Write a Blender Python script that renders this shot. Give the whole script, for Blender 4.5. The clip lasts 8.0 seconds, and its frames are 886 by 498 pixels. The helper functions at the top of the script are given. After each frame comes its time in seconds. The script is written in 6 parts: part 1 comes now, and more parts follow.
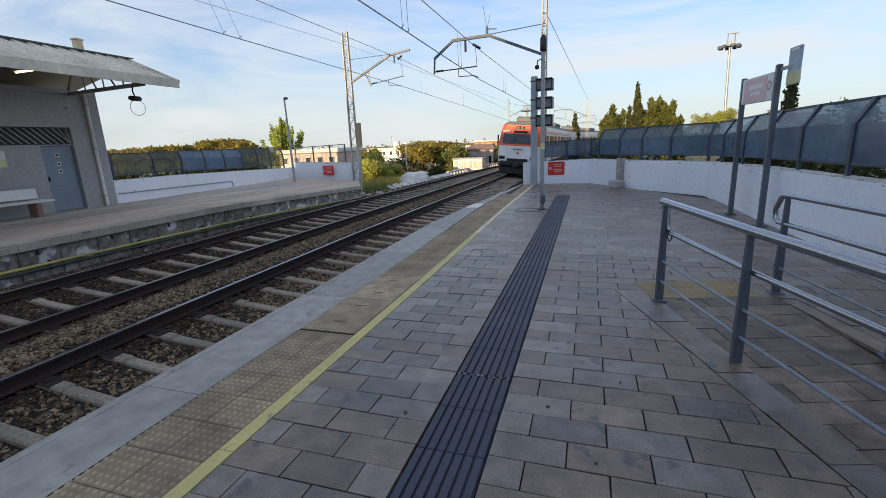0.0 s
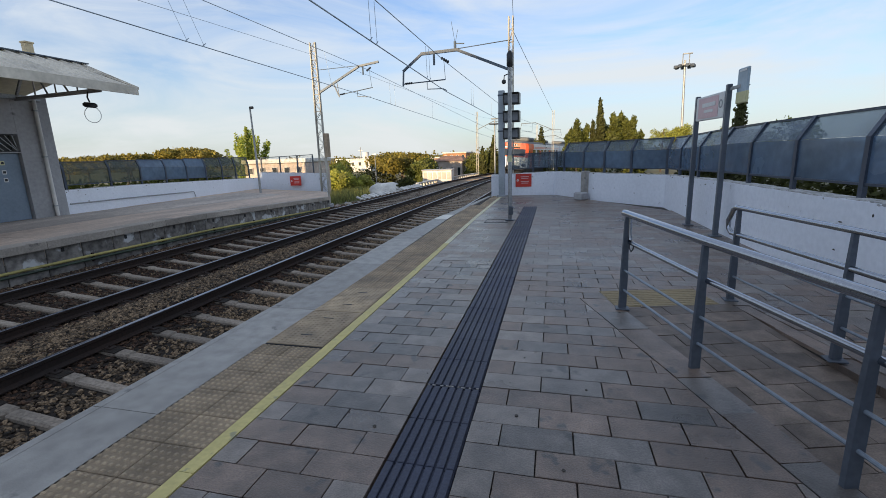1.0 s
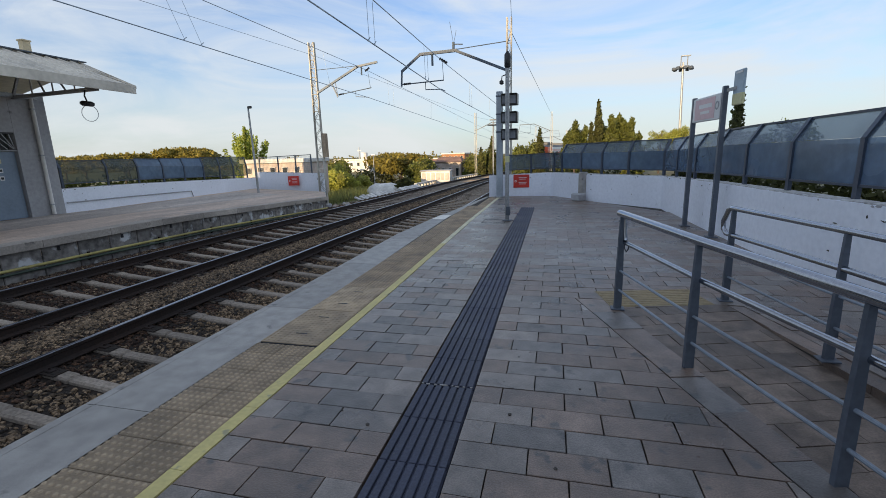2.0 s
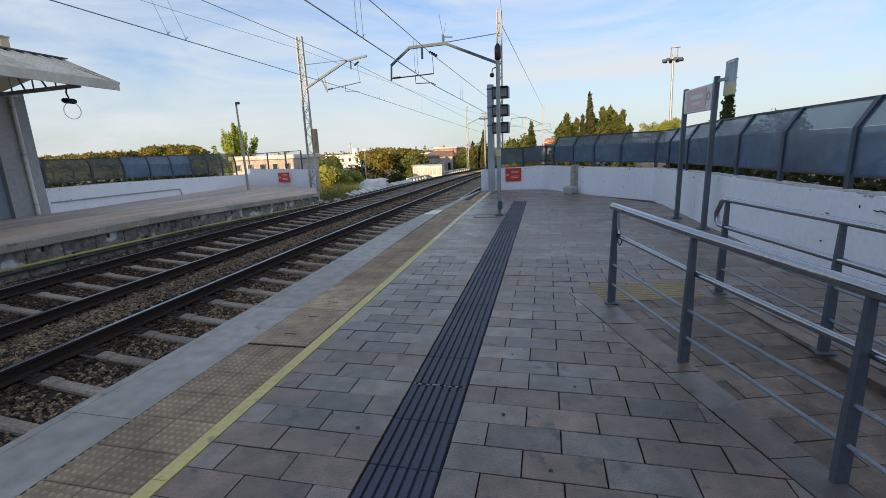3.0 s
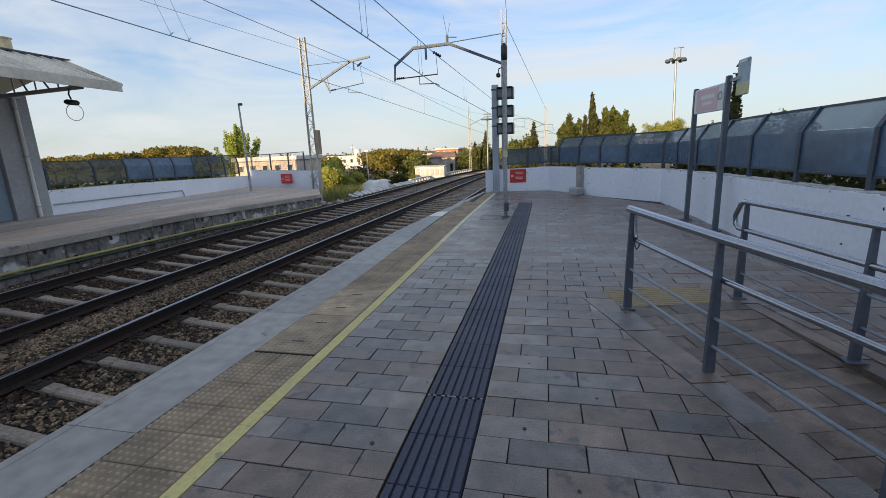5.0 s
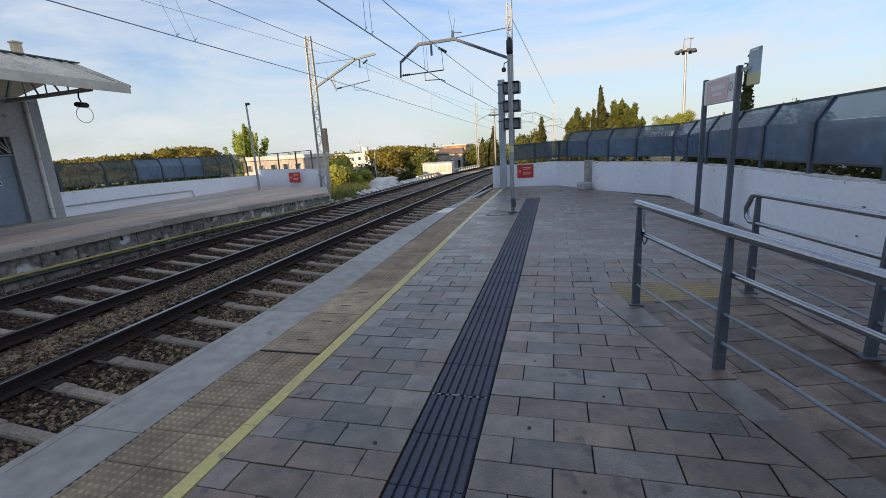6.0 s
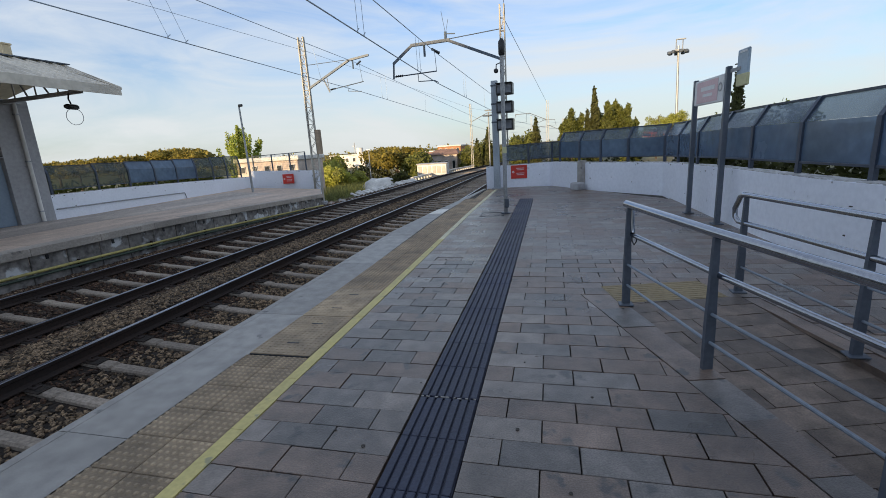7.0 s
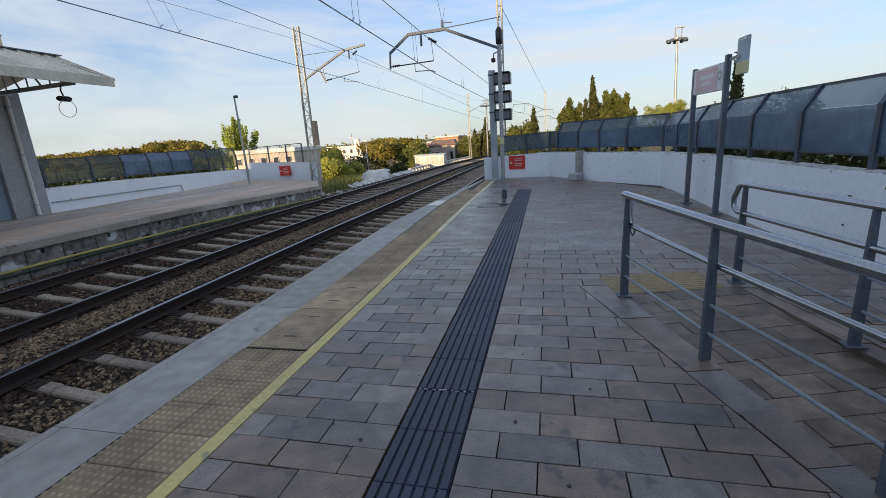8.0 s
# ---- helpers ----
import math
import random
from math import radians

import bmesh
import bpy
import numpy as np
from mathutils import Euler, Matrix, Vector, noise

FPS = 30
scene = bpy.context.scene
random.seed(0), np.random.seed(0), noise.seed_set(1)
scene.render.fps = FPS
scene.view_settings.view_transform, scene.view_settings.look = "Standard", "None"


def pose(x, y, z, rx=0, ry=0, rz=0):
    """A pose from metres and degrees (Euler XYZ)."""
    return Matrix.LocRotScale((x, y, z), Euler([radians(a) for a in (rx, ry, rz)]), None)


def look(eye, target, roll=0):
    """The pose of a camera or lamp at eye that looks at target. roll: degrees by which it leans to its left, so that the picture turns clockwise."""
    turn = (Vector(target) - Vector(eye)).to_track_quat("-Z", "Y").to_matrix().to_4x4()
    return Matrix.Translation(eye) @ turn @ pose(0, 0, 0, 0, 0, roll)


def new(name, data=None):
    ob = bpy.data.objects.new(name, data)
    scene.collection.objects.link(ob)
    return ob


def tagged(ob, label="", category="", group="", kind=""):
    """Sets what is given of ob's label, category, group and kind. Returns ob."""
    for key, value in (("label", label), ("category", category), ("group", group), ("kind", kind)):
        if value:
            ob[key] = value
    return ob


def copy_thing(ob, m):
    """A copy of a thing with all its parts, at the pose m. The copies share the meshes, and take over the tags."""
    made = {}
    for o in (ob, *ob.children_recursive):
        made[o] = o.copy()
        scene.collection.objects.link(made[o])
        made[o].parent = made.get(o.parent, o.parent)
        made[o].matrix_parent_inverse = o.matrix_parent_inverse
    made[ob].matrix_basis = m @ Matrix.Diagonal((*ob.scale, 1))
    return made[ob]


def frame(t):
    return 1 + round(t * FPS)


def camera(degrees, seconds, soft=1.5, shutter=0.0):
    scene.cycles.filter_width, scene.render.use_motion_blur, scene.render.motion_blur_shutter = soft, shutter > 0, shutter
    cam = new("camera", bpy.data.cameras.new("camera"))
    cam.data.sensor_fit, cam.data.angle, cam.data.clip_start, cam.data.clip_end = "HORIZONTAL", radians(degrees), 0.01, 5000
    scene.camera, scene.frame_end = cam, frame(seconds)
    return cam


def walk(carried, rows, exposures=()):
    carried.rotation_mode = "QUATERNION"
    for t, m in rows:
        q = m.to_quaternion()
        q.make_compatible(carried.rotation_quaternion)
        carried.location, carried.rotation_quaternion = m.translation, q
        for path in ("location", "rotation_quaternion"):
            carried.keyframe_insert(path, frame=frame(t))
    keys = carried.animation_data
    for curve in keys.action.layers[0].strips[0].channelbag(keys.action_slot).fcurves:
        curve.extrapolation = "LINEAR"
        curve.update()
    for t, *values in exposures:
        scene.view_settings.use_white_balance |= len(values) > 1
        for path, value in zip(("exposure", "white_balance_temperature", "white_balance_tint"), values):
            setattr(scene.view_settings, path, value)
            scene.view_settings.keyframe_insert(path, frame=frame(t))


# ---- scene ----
cam = camera(90.1, 8.0, soft=0.8)
PATH = [
    (0, (0.836, -0.014, 1.584), (0.225, 1.833, 1.12), -2.5),
    (0.5, (0.844, -0.015, 1.589), (0.314, 1.862, 1.144), -2.1),
    (1, (0.846, -0.025, 1.589), (0.365, 1.87, 1.168), -1.9),
    (1.5, (0.869, -0.048, 1.579), (0.393, 1.851, 1.17), -1.6),
    (3, (0.875, 0.06, 1.571), (0.431, 1.959, 1.129), -2.3),
    (3.5, (0.748, 0.069, 1.567), (0.361, 1.982, 1.128), -2.0),
    (4, (0.721, 0.104, 1.575), (0.316, 2.012, 1.133), -1.9),
    (4.5, (0.736, 0.134, 1.581), (0.309, 2.039, 1.147), -2.0),
    (6, (0.789, 0.205, 1.573), (0.299, 2.091, 1.122), -3.3),
    (6.5, (0.803, 0.216, 1.572), (0.312, 2.103, 1.124), -3.5),
    (7, (0.834, 0.219, 1.579), (0.364, 2.11, 1.13), -3.5),
    (7.5, (0.849, 0.235, 1.582), (0.387, 2.123, 1.112), -3.7),
    (8, (0.836, 0.249, 1.578), (0.373, 2.133, 1.09), -3.8),
]
walk(cam, [(t, look(e, a, r)) for t, e, a, r in PATH], [(0.0, 0.86), (1.0, 0.82), (1.5, 0.79), (3.0, 0.79), (8.0, 0.79)])

# ---- world, sun and exposure ----
SUN_EL, SUN_AZ = radians(10), radians(200)  # low evening sun behind the camera, a little to its left
world = bpy.data.worlds.new("sky")
scene.world = world
world.use_nodes = True
wn, wl = world.node_tree.nodes, world.node_tree.links
sky = wn.new("ShaderNodeTexSky")
sky.sky_type = "NISHITA"
sky.sun_disc = False
sky.sun_elevation, sky.sun_rotation = SUN_EL, SUN_AZ
sky.air_density, sky.dust_density, sky.ozone_density = 1.0, 1.0, 2.8
tc = wn.new("ShaderNodeTexCoord")
mp = wn.new("ShaderNodeMapping")
mp.inputs["Scale"].default_value = (1.3, 2.2, 7.0)
mp.inputs["Location"].default_value = (0.9, 0.2, 0.0)
mp.inputs["Rotation"].default_value = (0.0, 0.12, 0.5)
cl = wn.new("ShaderNodeTexNoise")
cl.inputs["Scale"].default_value, cl.inputs["Detail"].default_value = 1.5, 9.0
cl.inputs["Roughness"].default_value, cl.inputs["Distortion"].default_value = 0.58, 0.7
cr = wn.new("ShaderNodeValToRGB")
cr.color_ramp.elements[0].position, cr.color_ramp.elements[1].position = 0.36, 0.68
cr.color_ramp.elements[0].color, cr.color_ramp.elements[1].color = (0.22, 0.22, 0.22, 1), (0.95, 0.95, 0.95, 1)
cm = wn.new("ShaderNodeMixRGB")
cm.inputs[2].default_value = (2.93, 3.15, 3.38, 1)
deep = wn.new("ShaderNodeMixRGB")  # a clear, deep blue between the thin clouds
deep.blend_type = "MULTIPLY"
deep.inputs[0].default_value, deep.inputs[2].default_value = 1.0, (0.61, 0.755, 0.96, 1)
bg = wn["Background"]
bg.inputs["Strength"].default_value = 0.15
wl.new(tc.outputs["Generated"], mp.inputs["Vector"])
wl.new(mp.outputs[0], cl.inputs["Vector"])
wl.new(cl.outputs["Fac"], cr.inputs[0])
wl.new(cr.outputs[0], cm.inputs[0])
wl.new(sky.outputs[0], deep.inputs[1])
wl.new(deep.outputs[0], cm.inputs[1])
sp = wn.new("ShaderNodeSeparateXYZ")
hz = wn.new("ShaderNodeMapRange")
hz.inputs[1].default_value, hz.inputs[2].default_value, hz.inputs[3].default_value, hz.inputs[4].default_value = 0.0, 0.24, 0.62, 0.0
hm = wn.new("ShaderNodeMixRGB")
hm.inputs[2].default_value = (3.0, 3.08, 2.95, 1)  # pale evening haze low over the horizon
wl.new(tc.outputs["Generated"], sp.inputs[0])
wl.new(sp.outputs["Z"], hz.inputs[0])
wl.new(hz.outputs[0], hm.inputs[0])
wl.new(cm.outputs[0], hm.inputs[1])
wl.new(hm.outputs[0], bg.inputs["Color"])
sun = new("sun", bpy.data.lights.new("sun", "SUN"))
sun.data.energy, sun.data.angle, sun.data.color = 3.8, radians(0.6), (1.0, 0.74, 0.44)
sun.matrix_world = look((0, 0, 0), (-math.sin(SUN_AZ) * math.cos(SUN_EL), -math.cos(SUN_AZ) * math.cos(SUN_EL), -math.sin(SUN_EL)))


# ---- materials ----
def mat(name, c1, c2=None, rough=0.7, metal=0.0, scale=20.0, bump=0.15, big=0.8, big_amt=0.3, rand=0.0, island=0.0, spots=None, spot_at=0.62, spot_scale=3.0, own=False, stretch=(1, 1, 1), see=0.0, tint=(0.6, 0.7, 0.75), thin=0.0, mid=0.0, spec=0.5):
    """A weathered surface: fine grain between two colours, broad blotches, optional stains, and relief."""
    m = bpy.data.materials.new(name)
    m.use_nodes = True
    n, l = m.node_tree.nodes, m.node_tree.links
    b = n["Principled BSDF"]
    c2 = c2 or tuple(0.7 * v for v in c1)
    if own:
        at = n.new("ShaderNodeTexCoord").outputs["Object"]
    else:
        at = n.new("ShaderNodeNewGeometry").outputs["Position"]
    st = n.new("ShaderNodeMapping")
    st.inputs["Scale"].default_value = stretch
    l.new(at, st.inputs["Vector"])
    at = st.outputs[0]

    def tex(sc, det):
        t = n.new("ShaderNodeTexNoise")
        t.inputs["Scale"].default_value, t.inputs["Detail"].default_value = sc, det
        l.new(at, t.inputs["Vector"])
        return t.outputs["Fac"]

    def ramp(f, a, bb, lo=0.0, hi=1.0):
        r = n.new("ShaderNodeMapRange")
        r.inputs[1].default_value, r.inputs[2].default_value, r.inputs[3].default_value, r.inputs[4].default_value = a, bb, lo, hi
        l.new(f, r.inputs[0])
        return r.outputs[0]

    def mix(kind, f, a, bb):
        x = n.new("ShaderNodeMixRGB")
        x.blend_type = kind
        for k, v in enumerate((f, a, bb)):
            if isinstance(v, (int, float)):
                x.inputs[k].default_value = v
            elif isinstance(v, tuple):
                x.inputs[k].default_value = (*v, 1)
            else:
                l.new(v, x.inputs[k])
        return x.outputs[0]

    fine, wide = tex(scale, 6), tex(big, 4)
    col = mix("MIX", ramp(fine, 0.35, 0.68), tuple(c1), tuple(c2))
    col = mix("MULTIPLY", 1.0, col, ramp(wide, 0.3, 0.72, 1 - big_amt, 1 + big_amt))
    if mid:
        col = mix("MULTIPLY", 1.0, col, ramp(tex(7.0, 8), 0.34, 0.66, 1 - mid, 1 + 0.6 * mid))
    if spots:
        col = mix("MIX", ramp(tex(spot_scale, 7), spot_at, spot_at + 0.06, 0.0, 0.85), col, tuple(spots))
    for amount, node, out in ((rand, "ShaderNodeObjectInfo", "Random"), (island, "ShaderNodeNewGeometry", "Random Per Island")):
        if amount:
            col = mix("MULTIPLY", 1.0, col, ramp(n.new(node).outputs[out], 0, 1, 1 - amount, 1 + amount))
    l.new(col, b.inputs["Base Color"])
    b.inputs["Metallic"].default_value = metal
    b.inputs["Specular IOR Level"].default_value = spec
    l.new(ramp(wide, 0.3, 0.7, max(0.02, rough - 0.1), min(1, rough + 0.1)), b.inputs["Roughness"])
    if bump:
        bp = n.new("ShaderNodeBump")
        bp.inputs["Strength"].default_value, bp.inputs["Distance"].default_value = bump, 0.02
        l.new(fine, bp.inputs["Height"])
        l.new(bp.outputs[0], b.inputs["Normal"])
    if thin:
        tl, ms = n.new("ShaderNodeBsdfTranslucent"), n.new("ShaderNodeMixShader")
        l.new(col, tl.inputs["Color"])
        ms.inputs[0].default_value = thin
        l.new(b.outputs[0], ms.inputs[1])
        l.new(tl.outputs[0], ms.inputs[2])
        l.new(ms.outputs[0], n["Material Output"].inputs["Surface"])
    if see:
        tr, ms = n.new("ShaderNodeBsdfTransparent"), n.new("ShaderNodeMixShader")
        tr.inputs[0].default_value = (*tint, 1)
        l.new(ramp(wide, 0.3, 0.7, see - 0.12, see + 0.12), ms.inputs[0])
        l.new(b.outputs[0], ms.inputs[1])
        l.new(tr.outputs[0], ms.inputs[2])
        l.new(ms.outputs[0], n["Material Output"].inputs["Surface"])
    return m


def glow(name, c, k):
    m = bpy.data.materials.new(name)
    m.use_nodes = True
    b = m.node_tree.nodes["Principled BSDF"]
    b.inputs["Base Color"].default_value = (*c, 1)
    b.inputs["Emission Color"].default_value, b.inputs["Emission Strength"].default_value = (*c, 1), k
    return m


PAVER = mat("paver_concrete", (0.17, 0.15, 0.135), (0.102, 0.091, 0.082), 0.36, spec=0.8, mid=0.28, scale=110, bump=0.25, big=1.4, big_amt=0.34, rand=0.24, spots=(0.05, 0.05, 0.05), spot_at=0.61, spot_scale=6)
PAVER_WARM = mat("paver_warm", (0.20, 0.143, 0.11), (0.12, 0.088, 0.069), 0.36, spec=0.8, mid=0.28, scale=110, bump=0.25, big=1.4, big_amt=0.34, rand=0.22, spots=(0.05, 0.05, 0.05), spot_at=0.61, spot_scale=6)
# same blocks as PAVER, lightened: the far floor's sky sheen put into colour
PAVER_FAR_LIT = mat("paver_joined_lit", (0.22, 0.185, 0.157), (0.145, 0.122, 0.104), 0.32, spec=0.8, mid=0.28, scale=110, bump=0.2, big=1.4, big_amt=0.3, island=0.22)
RAMP_PAVER = mat("damp_ramp_paver", (0.19, 0.145, 0.115), (0.115, 0.09, 0.072), 0.5, mid=0.35, scale=110, bump=0.2, big=1.4, big_amt=0.3, rand=0.25)
MORTAR = mat("dirty_mortar", (0.075, 0.066, 0.058), (0.035, 0.031, 0.027), 0.95, scale=60, bump=0.4)
COPING = mat("coping_concrete", (0.345, 0.328, 0.302), (0.275, 0.262, 0.242), 0.5, mid=0.2, scale=150, bump=0.12, big=0.7, big_amt=0.16, rand=0.1, spots=(0.10, 0.10, 0.10), spot_at=0.66, spot_scale=5)
COPING_PALE = mat("coping_pale", (0.86, 0.84, 0.76), (0.78, 0.76, 0.70), 0.75, scale=35, bump=0.15)
TACTILE = mat("beige_tactile_tile", (0.43, 0.33, 0.215), (0.33, 0.25, 0.16), 0.6, mid=0.25, scale=120, bump=0.2, big=1.6, big_amt=0.28, rand=0.12)
TACTILE_DIRT = mat("dirty_beige_tile", (0.295, 0.222, 0.145), (0.205, 0.155, 0.10), 0.7, mid=0.25, scale=120, bump=0.2, big=1.6, big_amt=0.28, rand=0.12)
YELLOW = mat("worn_yellow_paint", (0.60, 0.51, 0.20), (0.50, 0.425, 0.165), 0.55, scale=30, bump=0.1, big=2, big_amt=0.15, spots=(0.28, 0.27, 0.17), spot_at=0.62, spot_scale=9)
YELLOW_WORN = mat("bleached_yellow_paint", (0.66, 0.62, 0.42), (0.54, 0.50, 0.34), 0.6, scale=30, bump=0.1, big=2, big_amt=0.15, spots=(0.30, 0.27, 0.2), spot_at=0.6, spot_scale=9)
YELLOW_TILE = mat("yellow_tactile", (0.31, 0.245, 0.14), (0.235, 0.185, 0.11), 0.7, scale=30)
STRIP = mat("blue_black_tile", (0.040, 0.047, 0.078), (0.029, 0.034, 0.058), 0.55, scale=50, bump=0.2, big=1.5, big_amt=0.3, rand=0.1, spots=(0.09, 0.09, 0.1), spot_at=0.68, spot_scale=4)
WALLW = mat("whitewashed_render", (0.84, 0.87, 0.94), (0.77, 0.80, 0.87), 0.8, scale=14, bump=0.10, big=0.6, big_amt=0.05, spots=(0.25, 0.25, 0.25), spot_at=0.72, spot_scale=7)
WALLTOP = mat("crumbled_wall_top", (0.62, 0.62, 0.62), (0.30, 0.29, 0.27), 0.95, scale=18, bump=0.8)
POST = mat("navy_fence_post", (0.055, 0.072, 0.105), (0.045, 0.058, 0.085), 0.45, metal=0.1, scale=30, bump=0.03, big_amt=0.15)
STEEL = mat("blue_grey_steel", (0.105, 0.125, 0.155), (0.085, 0.10, 0.125), 0.45, metal=0.2, scale=30, bump=0.03, big_amt=0.15)
BAR = mat("pale_blue_grey_bar", (0.24, 0.28, 0.33), (0.19, 0.225, 0.27), 0.4, metal=0.2, scale=30, bump=0.03)
CHROME = mat("galvanised_tube", (0.40, 0.42, 0.46), (0.31, 0.33, 0.37), 0.12, metal=1.0, scale=60, bump=0.02, big_amt=0.12)
GALV = mat("galvanised_steel", (0.42, 0.43, 0.43), (0.30, 0.31, 0.32), 0.5, metal=0.5, scale=25, bump=0.05, spots=(0.2, 0.14, 0.09), spot_at=0.7)
MAST = mat("cream_painted_lattice", (0.50, 0.48, 0.42), (0.38, 0.36, 0.31), 0.65, scale=25, bump=0.05, spots=(0.22, 0.13, 0.08), spot_at=0.68)
ARM = mat("painted_bracket", (0.10, 0.135, 0.18), (0.07, 0.095, 0.13), 0.5, metal=0.0, scale=30, bump=0.03)
WIRE = mat("wire_copper", (0.42, 0.50, 0.58), (0.34, 0.41, 0.48), 0.5, metal=0.0, bump=0)
RUST = mat("rusty_rail_web", (0.030, 0.016, 0.011), (0.015, 0.009, 0.007), 0.9, scale=30, bump=0.3)
RAILTOP = mat("polished_rail_head", (0.30, 0.32, 0.38), (0.20, 0.215, 0.26), 0.32, metal=0.9, scale=50, bump=0.02, stretch=(6, 0.4, 1))
SLEEPER = mat("sleeper_concrete", (0.34, 0.285, 0.23), (0.20, 0.165, 0.13), 0.85, scale=30, bump=0.3, rand=0.12, spots=(0.14, 0.11, 0.085), spot_at=0.68, spot_scale=7)
STONE = mat("ballast_stone", (0.245, 0.170, 0.102), (0.028, 0.018, 0.011), 0.9, scale=40, bump=0.3, big=0.5, big_amt=0.2, island=0.85)
# rust and grease tone, with shade beside the rails put into the colour
STONE_RUST_SHADE = mat("rusty_shaded_ballast_stone", (0.085, 0.046, 0.026), (0.013, 0.007, 0.005), 0.95, scale=40, bump=0.3, big=0.5, big_amt=0.2, island=0.8)
# near-black: the shade in gaps between stones is put into this colour
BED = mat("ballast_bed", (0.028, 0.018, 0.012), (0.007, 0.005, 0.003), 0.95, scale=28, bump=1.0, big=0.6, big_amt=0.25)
FENCE = mat("smoked_fence_sheet", (0.17, 0.25, 0.36), (0.135, 0.20, 0.30), 0.2, scale=5, bump=0.02, big=0.6, big_amt=0.35, mid=0.12, see=0.36, tint=(0.46, 0.56, 0.66))
FENCE_CLEAR = mat("clear_fence_sheet", (0.16, 0.21, 0.27), (0.13, 0.175, 0.23), 0.25, scale=5, bump=0.02, big=0.9, big_amt=0.2, see=0.52, tint=(0.66, 0.74, 0.80))
FENCE_L = mat("green_mesh_sheet", (0.14, 0.17, 0.165), (0.10, 0.125, 0.125), 0.5, scale=5, bump=0.02, big=0.5, big_amt=0.3, see=0.6, tint=(0.74, 0.74, 0.58))
MESH = mat("fine_wire_mesh", (0.10, 0.11, 0.11), rough=0.6, see=0.78, tint=(0.9, 0.9, 0.9), bump=0)
RED = mat("red_sign_plate", (0.62, 0.045, 0.03), (0.55, 0.04, 0.028), 0.45, scale=20, bump=0.02, big_amt=0.1)
WHITE = mat("white_enamel", (0.75, 0.75, 0.74), (0.68, 0.68, 0.67), 0.45, scale=20, bump=0.02, big_amt=0.08)
PINK = mat("faded_red_film", (0.72, 0.52, 0.53), (0.66, 0.47, 0.48), 0.5, scale=20, bump=0.02, big_amt=0.1)
PALEBLUE = mat("pale_blue_board", (0.40, 0.50, 0.58), (0.34, 0.44, 0.52), 0.45, bump=0.02)
PALEYEL = mat("pale_yellow_board", (0.62, 0.60, 0.34), (0.55, 0.53, 0.3), 0.5, bump=0.02)
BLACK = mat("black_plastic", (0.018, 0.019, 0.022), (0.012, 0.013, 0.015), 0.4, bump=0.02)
SCREEN = mat("dim_screen", (0.26, 0.28, 0.31), (0.12, 0.13, 0.15), 0.2, bump=0.0, scale=3)
RENDERG = mat("grey_render", (0.42, 0.42, 0.43), (0.35, 0.35, 0.36), 0.85, scale=10, bump=0.2, big=0.5, big_amt=0.18, spots=(0.18, 0.18, 0.18), spot_at=0.7)
DOORB = mat("blue_grey_door", (0.21, 0.27, 0.34), (0.18, 0.235, 0.30), 0.5, scale=15, bump=0.03, big_amt=0.1)
ROOF = mat("corrugated_sheet", (0.72, 0.66, 0.56), (0.60, 0.55, 0.46), 0.5, metal=0.0, scale=8, bump=0.05, big_amt=0.2)
TIMBER = mat("dark_soffit", (0.40, 0.31, 0.22), (0.30, 0.23, 0.16), 0.8, scale=12, bump=0.1)
LPLAT = mat("brown_asphalt", (0.60, 0.475, 0.38), (0.48, 0.375, 0.30), 0.75, scale=30, bump=0.25, big=0.5, big_amt=0.25, mid=0.2, spots=(0.30, 0.24, 0.19), spot_at=0.66, spot_scale=1.2, stretch=(3, 0.5, 1))
LPLAT_GREY = mat("grey_asphalt", (0.56, 0.49, 0.43), (0.42, 0.36, 0.31), 0.8, scale=30, bump=0.25, big=0.35, big_amt=0.3, mid=0.25, spots=(0.25, 0.22, 0.20), spot_at=0.64, spot_scale=1.4, stretch=(3, 0.5, 1))
LCOPE = mat("old_coping", (0.44, 0.39, 0.335), (0.33, 0.29, 0.25), 0.85, scale=25, bump=0.25, rand=0.12, spots=(0.09, 0.085, 0.08), spot_at=0.64)
LFACE = mat("stained_face_block", (0.27, 0.25, 0.23), (0.11, 0.10, 0.095), 0.9, scale=8, bump=0.3, rand=0.25, big=1.5, big_amt=0.3, spots=(0.58, 0.59, 0.60), spot_at=0.57, spot_scale=2.6)
PIPE_Y = mat("yellow_conduit", (0.52, 0.44, 0.15), (0.36, 0.31, 0.11), 0.7, scale=20, bump=0.1)
PIPE_G = mat("green_conduit", (0.05, 0.075, 0.05), rough=0.7, bump=0.05)
EARTH = mat("dry_grass_earth", (0.16, 0.15, 0.07), (0.10, 0.095, 0.05), 0.95, scale=3, bump=0.5, big=0.15, big_amt=0.3)
GRASS = mat("tall_grass", (0.24, 0.255, 0.085), (0.16, 0.175, 0.06), 0.8, scale=5, bump=0, island=0.4, thin=0.4)
LEAF = mat("broad_leaf", (0.165, 0.18, 0.035), (0.105, 0.118, 0.022), 0.6, scale=2, bump=0, thin=0.4, island=0.45)
LEAF_Y = mat("young_leaf", (0.36, 0.37, 0.07), (0.27, 0.28, 0.05), 0.6, scale=2, bump=0, thin=0.4, island=0.4)
LEAF_FRESH = mat("fresh_poplar_leaf", (0.44, 0.50, 0.11), (0.34, 0.39, 0.08), 0.6, scale=2, bump=0, thin=0.5, island=0.35)
PINE = mat("pine_needles", (0.28, 0.225, 0.04), (0.185, 0.155, 0.028), 0.7, scale=2, bump=0, thin=0.35, island=0.45)
